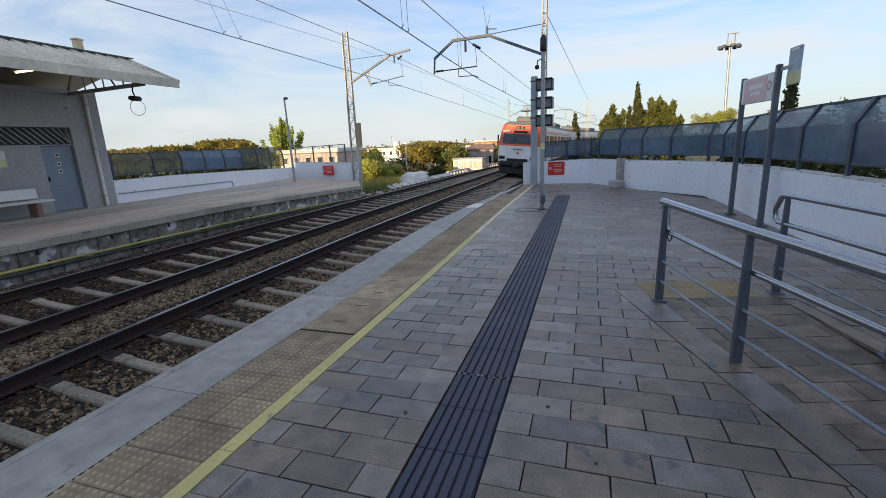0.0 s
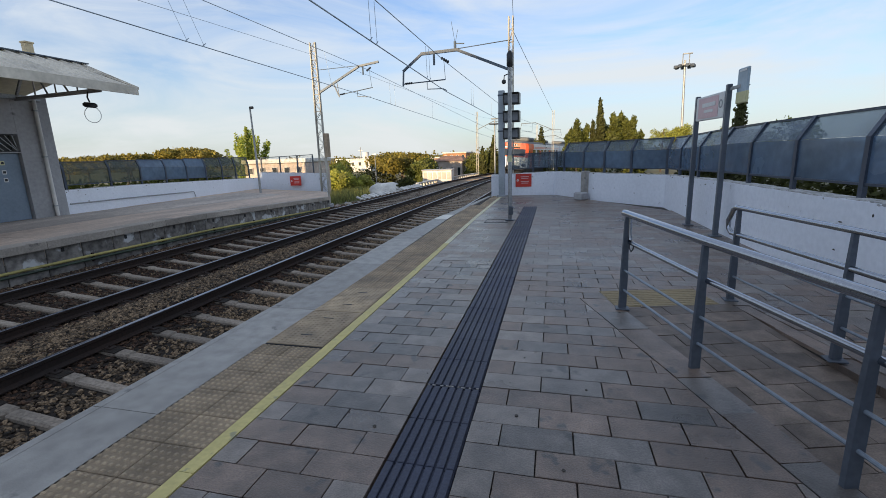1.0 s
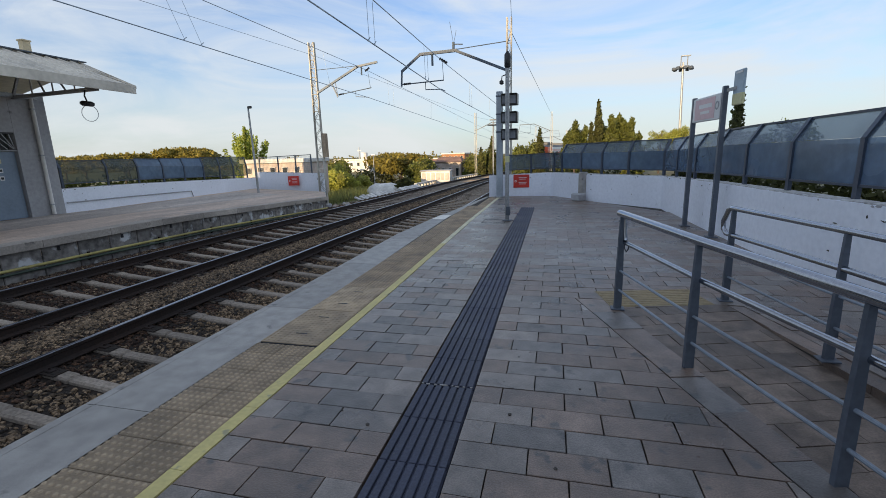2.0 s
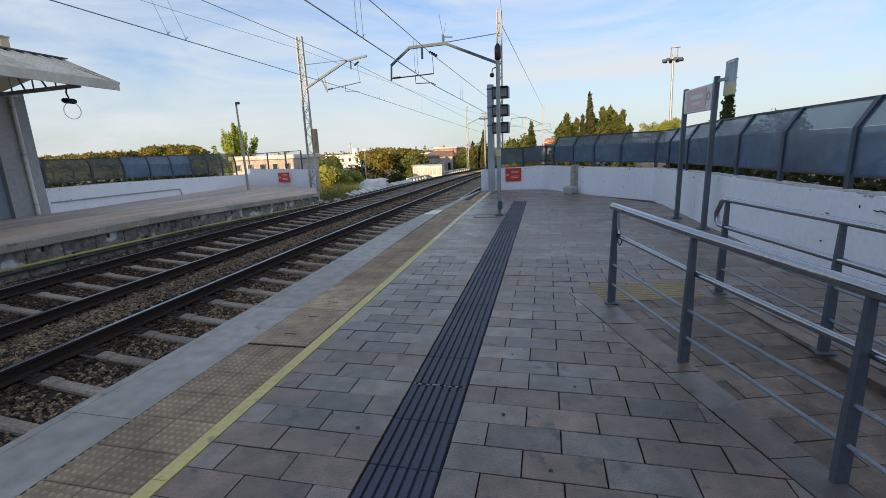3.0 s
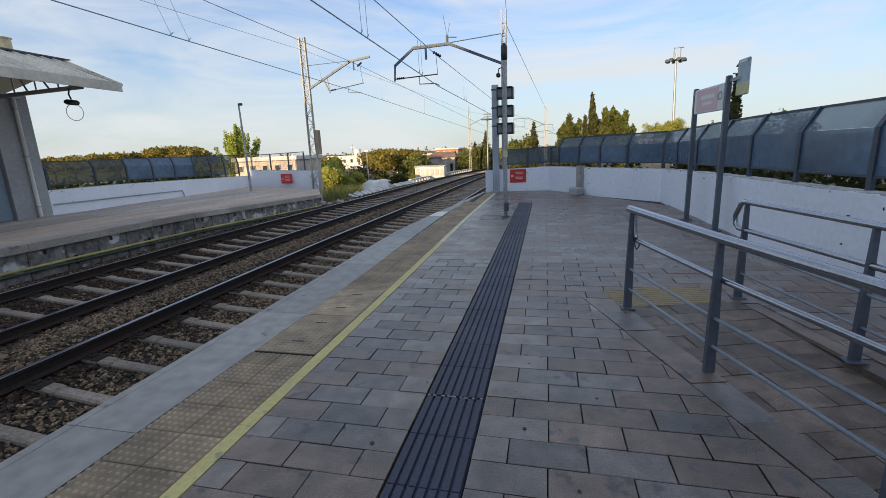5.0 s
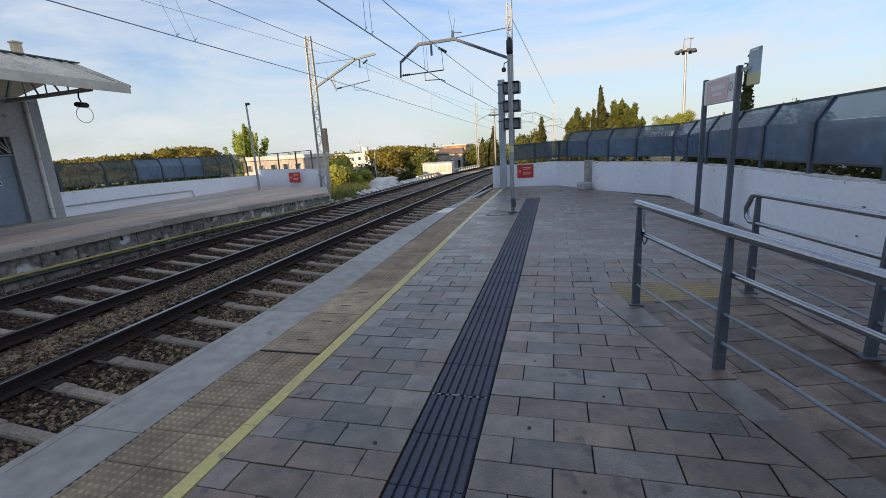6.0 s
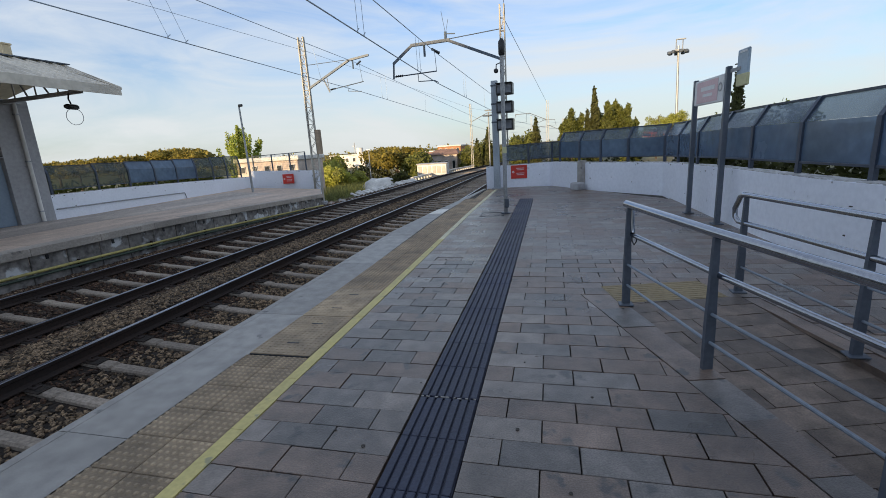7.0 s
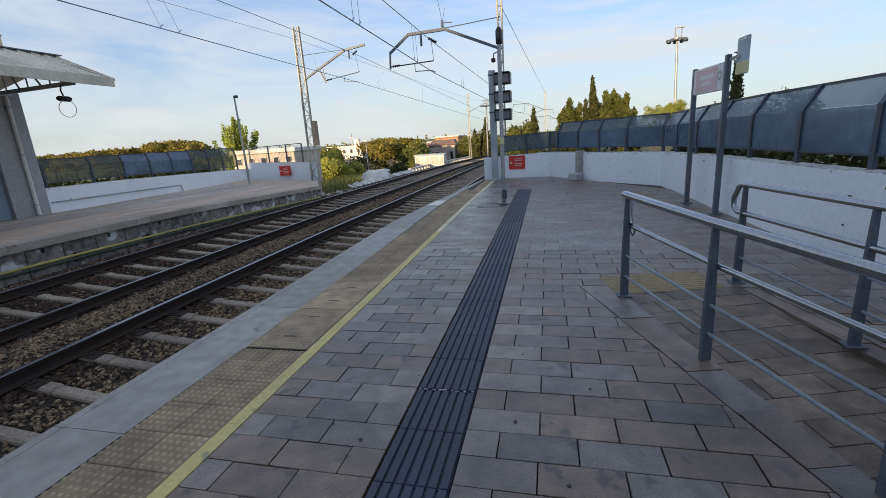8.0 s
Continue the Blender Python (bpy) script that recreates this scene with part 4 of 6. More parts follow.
def red_sign(x, y, z, w, h, label):
    sg = thing("warning_sign", label, "sign", group="red warning signs")
    part("plate", Shape().box((0, 0, 0), (w, 0.012, h), bevel=0.003), RED, sg)
    s = Shape()
    for i, zz in enumerate((0.27, 0.15, -0.1, -0.22)):
        s.box((0.08 * w, -0.008, zz * h), (w * (0.5 - 0.06 * (i % 2)), 0.004, 0.055 * h))
    part("text_bars", s, PINK, sg)
    s = Shape()
    for k in range(12):
        a = k * math.pi / 6
        s.bar((-0.36 * w + 0.055 * w * math.cos(a), -0.008, 0.055 * w * math.sin(a)), (-0.36 * w + 0.055 * w * math.cos(a + 0.5), -0.008, 0.055 * w * math.sin(a + 0.5)), 0.004, 0.04 * w)
    part("pictogram", s, WHITE, sg)
    sg.matrix_basis = pose(x, y, z, 0, 0, 7)
    return sg


red_sign(-0.235, 16.545, 0.545, 0.57, 0.47, "red warning plate with white writing on the white wall")

# ---- slim pole with a loudspeaker, monitor column ----
pole = thing("camera_pole", "slim grey steel pole with a black device on top", "pole", pose(-0.15, 10.42, 0))
part("shaft", Shape().tube([(0, 0, 0), (0, 0, 3.42)], 0.046, 14), GALV, pole, smooth=True)
part("flange", Shape().box((0, 0, 0.012), (0.2, 0.2, 0.024), bevel=0.006), STEEL, pole)
part("terminal_box", Shape().box((0.03, -0.06, 0.24), (0.10, 0.07, 0.2), bevel=0.01), STEEL, pole)
part("device", Shape().tube([(0, 0, 3.40), (0, 0, 3.44), (0, 0, 3.68), (0, 0, 3.75)], [0.045, 0.07, 0.07, 0.025], 12), BLACK, pole, "black rounded housing", smooth=True)
part("bracket", Shape().tube([(0, 0, 3.28), (-0.12, 0, 3.24), (-0.13, 0, 3.14)], 0.012, 6).box((-0.13, 0, 3.11), (0.09, 0.09, 0.09), bevel=0.02), BLACK, pole)
part("pale_band", Shape().tube([(0, 0, 1.36), (0, 0, 1.50)], 0.054, 14), PALEYEL, pole, smooth=True)

COLUMN = mat("blue_grey_column", (0.38, 0.43, 0.48), (0.32, 0.365, 0.41), 0.45, metal=0.2, scale=25, bump=0.03)
column = thing("monitor_column", "grey steel column carrying three dark monitors for drivers", "column", pose(-0.98, 16.15, 0))
part("shaft", Shape().box((0, 0, 1.83), (0.22, 0.18, 3.66), bevel=0.015), COLUMN, column)
part("base_plate", Shape().box((0, 0, 0.015), (0.4, 0.4, 0.03), bevel=0.008), GALV, column)
for z in (3.36, 2.77, 2.20):
    mo = part("monitor", Shape().box((0.36, -0.08, z), (0.56, 0.30, 0.38), pose(0, 0, 0, 0, 0, -6), bevel=0.015), BLACK, column)
    part("screen", Shape().box((0.345, -0.235, z), (0.46, 0.012, 0.27), pose(0, 0, 0, 0, 0, -6), bevel=0.003), SCREEN, mo, "dim grey screen")
    part("hood", Shape().box((0.345, -0.30, z + 0.175), (0.54, 0.16, 0.012), pose(0, 0, 0, 0, 0, -6)), BLACK, mo)
for z in (2.9, 3.5, 2.3):
    part("clamp", Shape().box((0.0, 0, z), (0.25, 0.21, 0.05), bevel=0.008), STEEL, column)


# ---- overhead line ----
def lattice(name, label, x, y, z0, z1, w0=0.32, w1=0.24):
    """A battened mast: two channels, lacing on both faces, a bolted foot."""
    m = thing(name, label, "mast", group="masts of the overhead line")
    for sgn in (-1, 1):
        s = Shape()
        s.bar((x + sgn * w0 / 2, y, z0), (x + sgn * w1 / 2, y, z1), 0.045, 0.16, up=(0, 1, 0))
        part("channel", s, MAST, m)
    s = Shape()
    n = int((z1 - z0) / 0.42)
    for k in range(n):
        a, b = z0 + (z1 - z0) * k / n, z0 + (z1 - z0) * (k + 1) / n
        wa, wb = w0 + (w1 - w0) * k / n, w0 + (w1 - w0) * (k + 1) / n
        sg = 1 if k % 2 else -1
        for dy in (-0.075, 0.075):
            s.bar((x - sg * wa / 2, y + dy, a), (x + sg * wb / 2, y + dy, b), 0.012, 0.045, up=(0, 1, 0))
            s.bar((x - wa / 2, y + dy, a), (x + wa / 2, y + dy, a), 0.012, 0.05, up=(0, 1, 0))
    part("lacing", s, MAST, m)
    part("footing", Shape().box((x, y, z0 + 0.05), (0.7, 0.5, 0.3), bevel=0.03), RENDERG, m)
    return m


def insulator(m, a, b, r=0.05):
    a, b = Vector(a), Vector(b)
    pts, rs = [], []
    for k in range(9):
        pts.append(a.lerp(b, k / 8))
        rs.append(r if k % 2 else r * 0.45)
    part("insulator", Shape().tube(pts, rs, 8), BLACK, m, "dark ribbed insulator")


mast_r = lattice("catenary_mast", "pale steel lattice mast with bracket behind the white wall", -0.75, 17.15, -1.0, 6.27, 0.17, 0.15)
Y = 17.15
part("bracket", Shape().bar((-0.72, Y, 4.46), (-2.72, Y, 5.32), 0.09, 0.09), ARM, mast_r, "blue-grey bracket")
part("boom", Shape().bar((-2.66, Y, 5.33), (-4.12, Y, 5.29), 0.10, 0.10).bar((-4.08, Y, 5.30), (-4.86, Y, 4.72), 0.08, 0.08), ARM, mast_r)
part("drop_tube", Shape().bar((-4.84, Y, 4.75), (-4.88, Y, 4.18), 0.055, 0.055), ARM, mast_r)
part("stay", Shape().tube([(-0.72, Y, 5.5), (-2.75, Y, 5.36)], 0.016, 6), ARM, mast_r)
part("registration_arm", Shape().tube([(-4.86, Y, 4.26), (-3.2, Y, 4.32)], 0.022, 6), ARM, mast_r)
part("hanger", Shape().tube([(-3.2, Y, 4.32), (-3.24, Y, 5.0)], 0.01, 5).bar((-3.62, Y, 5.28), (-3.62, Y, 4.86), 0.06, 0.06), ARM, mast_r)
part("steady_arm", Shape().tube([(-3.92, Y, 4.28), (-3.92, Y, 4.02), (-3.3, Y, 4.0), (-3.15, Y, 3.92)], 0.018, 6), ARM, mast_r)
insulator(mast_r, (-4.8, Y, 4.27), (-4.5, Y, 4.28))
insulator(mast_r, (-3.35, Y, 5.10), (-3.05, Y, 4.92), 0.06)
part("spikes", Shape().tube([(-2.80, Y, 5.38), (-2.80, Y, 5.62)], 0.05, 8).tube([(-2.80, Y, 5.6), (-2.92, Y, 6.32)], 0.008, 5).tube([(-2.78, Y, 5.6), (-2.68, Y, 6.02)], 0.008, 5).tube([(-2.8, Y, 5.55), (-2.45, Y, 5.52)], 0.02, 6), ARM, mast_r)

mast_l = lattice("catenary_mast", "tall pale steel lattice mast with bracket at the far platform's end", -11.78, 22.95, -1.2, 7.6, 0.44, 0.30)
Y = 22.95
part("bracket", Shape().bar((-11.6, Y, 5.05), (-9.2, Y, 6.22), 0.10, 0.10), ARM, mast_l, "blue-grey bracket")
part("boom", Shape().bar((-9.26, Y, 6.21), (-8.1, Y, 6.36), 0.10, 0.10), ARM, mast_l)
part("stay", Shape().tube([(-11.7, Y, 6.2), (-9.3, Y, 6.25)], 0.016, 6), ARM, mast_l)
part("drop_tube", Shape().bar((-10.75, Y, 5.45), (-10.45, Y, 4.75), 0.055, 0.055).bar((-10.55, Y, 5.55), (-10.45, Y, 4.75), 0.03, 0.03), ARM, mast_l)
part("registration_arm", Shape().tube([(-10.45, Y, 4.86), (-8.5, Y, 5.12)], 0.022, 6), ARM, mast_l)
part("hanger", Shape().tube([(-8.55, Y, 5.1), (-8.65, Y, 6.0)], 0.01, 5).bar((-9.0, Y, 6.24), (-9.0, Y, 5.78), 0.06, 0.06), ARM, mast_l)
part("steady_arm", Shape().tube([(-9.4, Y, 5.0), (-9.4, Y, 4.72), (-8.65, Y, 4.65)], 0.018, 6), ARM, mast_l)
insulator(mast_l, (-10.4, Y, 4.87), (-10.1, Y, 4.91))
insulator(mast_l, (-8.8, Y, 5.95), (-8.55, Y, 6.12), 0.06)
part("side_box", Shape().box((-11.47, Y + 0.05, 2.25), (0.26, 0.26, 1.3), bevel=0.02), TIMBER, mast_l, "brown box on the mast")

# masts far down the line
for i, (x, y, z0, z1, reach, zb) in enumerate(((-8.35, 55.0, -1.9, 6.4, 3.6, 4.3), (0.64, 55.0, -1.9, 6.1, -3.7, 3.9), (2.8, 70.0, -2.2, 4.6, -3.4, 2.8), (-2.2, 82.0, -2.2, 6.0, 4.0, 4.2))):
    m = lattice("catenary_mast", "distant pale lattice mast of the overhead line", x, y, z0, z1, 0.24, 0.18)
    part("bracket", Shape().bar((x, y, zb), (x + reach * 0.55, y, zb + 0.9), 0.08, 0.08), ARM, m)
    part("boom", Shape().bar((x + reach * 0.54, y, zb + 0.9), (x + reach, y, zb + 0.85), 0.08, 0.08).bar((x + reach * 0.98, y, zb + 0.87), (x + reach * 1.05, y, zb - 0.2), 0.05, 0.05), ARM, m)
    part("registration_arm", Shape().tube([(x + reach * 1.04, y, zb - 0.1), (x + reach * 0.65, y, zb - 0.05), (x + reach * 0.65, y, zb + 0.85)], 0.02, 5), ARM, m)


def wire(label, pts, r, sag=0.0):
    out = []
    for a, b in zip(pts, pts[1:]):
        a, b = Vector(a), Vector(b)
        for k in range(10):
            t = k / 10
            out.append(a.lerp(b, t) - Vector((0, 0, 4 * sag * t * (1 - t))))
    out.append(Vector(pts[-1]))
    return tagged(part("overhead_wire", Shape().tube(out, r, 6), WIRE, smooth=True), label, "wire", group="overhead wires")


cn = wire("dark contact wire above the near track", [(-3.2, -24, 5.1), (-3.2, 17.15, 3.9), (-2.6, 42.0, 3.6), (0.6, 64.0, 3.2), (9, 95, 3.0)], 0.014)
mn = wire("dark carrying wire above the near track", [(-3.2, -24, 5.6), (-3.22, 17.15, 4.98), (-2.6, 42.0, 4.6), (0.9, 64.0, 4.0), (9, 95, 3.8)], 0.012)
cf = wire("dark contact wire above the far track", [(-7.9, -24, 4.7), (-8.65, 22.95, 4.62), (-6.6, 55.0, 3.3), (-3.5, 80, 3.0)], 0.014)
mf = wire("dark carrying wire above the far track", [(-9.9, -24, 6.4), (-8.7, 22.95, 6.0), (-6.3, 55.0, 4.0), (-3.4, 80, 4.0)], 0.012)
wire("thin earth wire along the far masts", [(-17.8, -24, 7.2), (-11.7, 22.95, 6.95), (-8.35, 55.0, 5.9), (-2.2, 82.0, 5.5)], 0.009)
wire("thin stay wire slanting down from the mast", [(-0.65, 17.15, 5.73), (0.64, 55.0, 5.7)], 0.011)
wire("thin wire leading back over the platform from the mast", [(2.4, -24.0, 8.6), (-0.65, 17.15, 5.73)], 0.008, 0.1)


def at_y(ob_pts, y):
    for a, b in zip(ob_pts, ob_pts[1:]):
        if a[1] <= y <= b[1]:
            t = (y - a[1]) / (b[1] - a[1])
            return Vector(a).lerp(Vector(b), t) - Vector((0, 0, 0))
    return Vector(ob_pts[-1])


CN, MN = [(-3.2, -24, 5.1), (-3.2, 17.15, 3.9), (-2.6, 42.0, 3.6)], [(-3.2, -24, 5.6), (-3.22, 17.15, 4.98), (-2.6, 42.0, 4.6)]
CF, MF = [(-7.9, -24, 4.7), (-8.65, 22.95, 4.62), (-6.6, 55.0, 3.3)], [(-9.9, -24, 6.4), (-8.7, 22.95, 6.0), (-6.3, 55.0, 4.0)]
for lo, hi, spots in ((CN, MN, (10.0, 10.35, 14.6, 14.95, 22, 22.5, 28, 34)), (CF, MF, (10.4, 11.0, 18.5, 25.5, 26.2, 33, 40, 47))):
    for y in spots:
        tagged(part("dropper", Shape().tube([at_y(lo, y), at_y(hi, y) - Vector((0, 0, 0.05))], 0.006, 5).tube([at_y(lo, y) + Vector((0, -0.05, 0.02)), at_y(lo, y) + Vector((0, 0.06, 0.10))], 0.012, 5), WIRE), "thin dropper between carrying and contact wire", "dropper", group="droppers")

# ---- far platform ----
LY = [-16, -8, 0, 5, 11, 15, 19]
fp = Shape()
for y0, y1 in zip(LY, LY[1:]):
    for x0, x1 in ((-9.95, -12.4), (-12.4, -16.2)):
        fp.prism([(x0, y0), (x0, y1), (x1, y1), (x1, y0)][::-1], -1.9, lambda x, y: z_left(y, x) - 0.002)
fp.prism([(-9.95, 19), (-9.95, 19.85), (-11.5, 22.6), (-16.2, 22.6), (-16.2, 19)], -1.9, lambda x, y: z_left(y, x) - 0.002)
far_platform = tagged(part("far_platform", fp, LPLAT), "far railway platform with worn brown surface", "platform", kind="structure")
for x0, x1, mt in ((-12.45, -10.33, LPLAT), (-14.93, -12.47, LPLAT_GREY)):
    band_ = Shape()
    for y0, y1 in zip([-16, -8, 0, 3.7, 7.4, 11, 14.6, 18.2], [-8, 0, 3.7, 7.4, 11, 14.6, 18.2, 19.8]):
        band_.prism([(x0, y0 + 0.008), (x1, y0 + 0.008), (x1, y1 - 0.008), (x0, y1 - 0.008)], lambda x, y: z_left(y, x) - 0.05, lambda x, y: z_left(y, x) + 0.003)
    part("surface_band", band_, mt, far_platform)
y = -10.0
while y < 19.8:
    y1 = min(19.85, y + 1.55)
    s = Shape()
    p = [(-9.82, y + 0.006), (-9.82, y1 - 0.006), (-10.32, y1 - 0.006), (-10.32, y + 0.006)]
    s.prism(p[::-1], lambda a, b: z_left(b) - 0.16, lambda a, b: z_left(b) + 0.004)
    part("coping_slab", s, LCOPE, far_platform)
    mid_y = (y + y1) / 2
    for yb in (y + (y1 - y) * 0.25, y + (y1 - y) * 0.75):
        s = Shape().box((-9.98, yb, z_left(yb) - 0.52), (0.12, (y1 - y) / 2 - 0.02, 0.72), pose(0, 0, 0, -1.3 if yb > 11 else 0), bevel=0.012)
        part("face_block", s, LFACE, far_platform)
    part("drain_hole", Shape().box((-9.915, y + 0.35, z_left(mid_y) - 0.25), (0.02, 0.07, 0.10), bevel=0.008), BLACK, far_platform)
    y = y1
part("face_backing", Shape().prism([(-9.942, -15.9), (-9.942, 19.8), (-9.99, 19.8), (-9.99, -15.9)][::-1], -1.6, lambda x, y: z_left(y) - 0.17), MORTAR, far_platform)
conduit = thing("cable_conduit", "weathered yellow conduit clipped along the far platform's foot", "conduit")
pts = [(-9.86, y, z_left(y) * 0.85 - 0.47 - 0.006 * max(0, y)) for y in (-12, -4, 4, 8, 12, 16, 19.7)]
part("yellow_pipe", Shape().tube(pts, 0.032, 8), PIPE_Y, conduit, smooth=True)
part("green_pipe", Shape().tube([(a + 0.01, b, c - 0.08) for a, b, c in pts], 0.028, 8), PIPE_G, conduit, "dark green pipe", smooth=True)
for y in range(-10, 20, 2):
    part("bracket", Shape().box((-9.875, y, z_left(y) * 0.85 - 0.51 - 0.006 * max(0, y)), (0.05, 0.04, 0.2)), RUST, conduit)

# faint darker lines and a step along the platform's back
LWP = [(-14.95, 11.3), (-15.3, 14.0), (-15.7, 18.0), (-16.0, 23.0)]
LWH = [0.80, 0.78, 0.68, 0.55]
w2 = wall_run("wall_2", LWP, LWH, 0.26, 1, "long whitewashed wall with a pipe along the far platform")
w3 = wall_run("wall_3", [(-16.0, 23.0), (-11.95, 23.35)], [0.86, 0.72], 0.26, 1, "whitewashed end wall of the far platform with scribbles")
chips(w2, LWP, LWH, (0, 1, 2), 22)
chips(w3, [(-16.0, 23.0), (-11.95, 23.35)], [0.86, 0.72], (0,), 26)
pipe = thing("wall_pipe", "thin grey pipe running along the whitewashed wall", "pipe")
part("tube", Shape().tube([(-14.93, 11.4, 0.34), (-15.26, 14.0, 0.30), (-15.62, 17.5, 0.23), (-15.62, 17.6, -0.1), (-15.6, 17.6, -0.22)], 0.022, 8), GALV, pipe, smooth=True)
red_sign(-13.66, 23.02, 0.33, 0.66, 0.54, "red warning plate with white writing on the end wall")
s = Shape()
for k in range(16):
    a = k * 0.55
    s.bar((-12.15 + 0.16 * math.sin(a), 23.305, 0.1 + 0.035 * k), (-12.15 + 0.16 * math.sin(a + 0.55), 23.305, 0.135 + 0.035 * k), 0.006, 0.025, up=(0, 1, 0))
tagged(part("scribble", s, BLACK), "black painted scribble on the end wall", "graffiti")

far_fence = thing("far_fence", "dark green sheeted fence with leaning top on the far wall", "fence")
lf = [11.5, 13.3, 14.75, 16.1, 17.4, 18.7, 19.9, 21.0, 22.2]
for i in range(len(lf) - 1):
    pa_, pb_ = [(lerp([(11.3, -15.08), (14, -15.43), (18, -15.83), (23, -16.13)], q), q) for q in (lf[i], lf[i + 1])]
    ha, hb = [lerp([(11.3, 0.83), (14, 0.81), (18, 0.71), (23, 0.58)], q) for q in (lf[i], lf[i + 1])]
    fence_bay(pa_, pb_, ha, hb, (-1, 0), 0.66, 0.90 + 0.035 * i, 0.12, FENCE if i in (2, 3, 4) else FENCE_L, far_fence, (i == 0, True))
mesh_fence = thing("mesh_fence", "see-through wire mesh fence on the end wall", "fence")
for x in (-16.0, -14.75, -13.6, -12.6):
    part("post", Shape().box((x, 23.3, 1.25), (0.06, 0.06, 1.0)), STEEL, mesh_fence)
part("rail", Shape().bar((-16.0, 23.3, 1.70), (-12.6, 23.36, 1.78), 0.04, 0.04), STEEL, mesh_fence)
s = Shape()
for k in range(40):
    x = -16 + k * 0.085
    s.bar((x, 23.32, 0.85), (x, 23.34, 1.72), 0.006, 0.006)
for k in range(8):
    s.bar((-16, 23.32, 0.9 + 0.11 * k), (-12.6, 23.34, 0.9 + 0.11 * k), 0.006, 0.006)
part("wire_mesh", s, GALV, mesh_fence)
lp = thing("lamp_post", "slim pale pole with a small camera on the far platform", "pole", pose(-13.85, 20.0, z_left(20, -13.85)))
part("shaft", Shape().tube([(0, 0, 0), (-0.05, 0, 4.25)], [0.06, 0.04], 10), GALV, lp, smooth=True)
part("camera_head", Shape().box((0.05, -0.02, 4.22), (0.22, 0.1, 0.12), bevel=0.02), BLACK, lp)

# ---- station building on the far platform ----
hall = thing("station_building", "grey rendered platform building with metal canopy roof", "building", kind="structure")
BX, BE, H0 = -14.9, 11.3, 3.72


def block(name, y0, y1, z0, z1, x0=BX - 0.3, x1=BX, material=RENDERG, parent=hall, label=""):
    return part(name, Shape().box(((x0 + x1) / 2, (y0 + y1) / 2, (z0 + z1) / 2), (x1 - x0, y1 - y0, z1 - z0), bevel=0.006), material, parent, label)


block("wall", 10.28, BE, -0.1, H0)
block("wall", -9, 10.28, 2.58, H0)
block("wall", -9, 9.33, -0.1, 2.03)
block("lintel", -9, 10.28, 2.03, 2.06, BX - 0.3, BX - 0.02)
part("side_wall", Shape().box((BX - 2.5, BE - 0.15, 1.8), (4.4, 0.29, 3.8)), RENDERG, hall)
part("back_wall", Shape().box((BX - 4.6, 1.2, 1.8), (0.3, 20.0, 3.8)), RENDERG, hall)
door = block("door", 9.35, 10.26, 0.01, 2.02, BX - 0.17, BX - 0.12, DOORB, hall, "blue-grey steel door with stickers")
part("handle", Shape().box((BX - 0.10, 9.43, 1.02), (0.05, 0.05, 0.14), bevel=0.01), BLACK, door)
for z, mt in ((1.74, PALEYEL), (1.47, WHITE), (1.24, WHITE)):
    part("sticker", Shape().box((BX - 0.117, 9.80, z), (0.006, 0.11, 0.125)), mt, door)
    part("sticker_bars", Shape().box((BX - 0.113, 9.80, z), (0.004, 0.07, 0.07)), BLACK, door)
# black sheet stands in for the shade inside the vent opening
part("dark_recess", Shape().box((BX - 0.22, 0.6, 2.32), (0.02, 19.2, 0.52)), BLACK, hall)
gr = Shape()
y = 2.0
while y < 10.2:
    gr.bar((BX - 0.08, y, 2.56), (BX - 0.08, min(y + 0.5, 10.27), 2.06), 0.02, 0.02)
    y += 0.19
part("window_grille", gr, GALV, hall, "slanting grey bars over a dark vent")
part("grille_frame", Shape().bar((BX - 0.06, -9, 2.06), (BX - 0.06, 10.28, 2.06), 0.06, 0.05).bar((BX - 0.06, -9, 2.57), (BX - 0.06, 10.28, 2.57), 0.06, 0.05), BLACK, hall)
part("drainpipe", Shape().tube([(BX + 0.07, 10.88, 3.62), (BX + 0.07, 10.88, 0.03)], 0.055, 10), PLASTERW, hall, "pale drainpipe", smooth=True)
for z in (0.35, 1.9, 3.3):
    part("pipe_clip", Shape().box((BX + 0.06, 10.88, z), (0.14, 0.14, 0.04)), GALV, hall)
part("notice", Shape().box((BX + 0.008, 8.15, 1.55), (0.012, 0.5, 0.2)), PALEYEL, hall)
part("notice_top", Shape().box((BX + 0.008, 8.15, 1.78), (0.012, 0.5, 0.24)), WHITE, hall)
# canopy: corrugated slope from ridge to eave, fascia, trusses
EX, RX, EZ, RZ, YEND = -11.2, -14.2, 3.76, 4.80, 11.3
rf = Shape()
y, k = -9.0, 0
prev = None
while y < YEND + 0.9:
    h = (0.0, 0.06, 0.06, 0.0)[k % 4]
    ridge_y = min(y, YEND + 1.1)
    eave_y = min(y, YEND)
    cur = [(EX, eave_y, EZ + h), (RX, ridge_y, RZ + h), (EX, eave_y, EZ + h - 0.02), (RX, ridge_y, RZ + h - 0.02)]
    if prev:
        rf.add([*prev, *cur], [(0, 4, 5, 1), (2, 3, 7, 6), (0, 2, 6, 4), (1, 5, 7, 3)])
    prev = cur
    y += (0.03, 0.04, 0.03, 0.27)[k % 4]
    k += 1
part("roof", rf, ROOF, hall, "pale corrugated roof sheets")
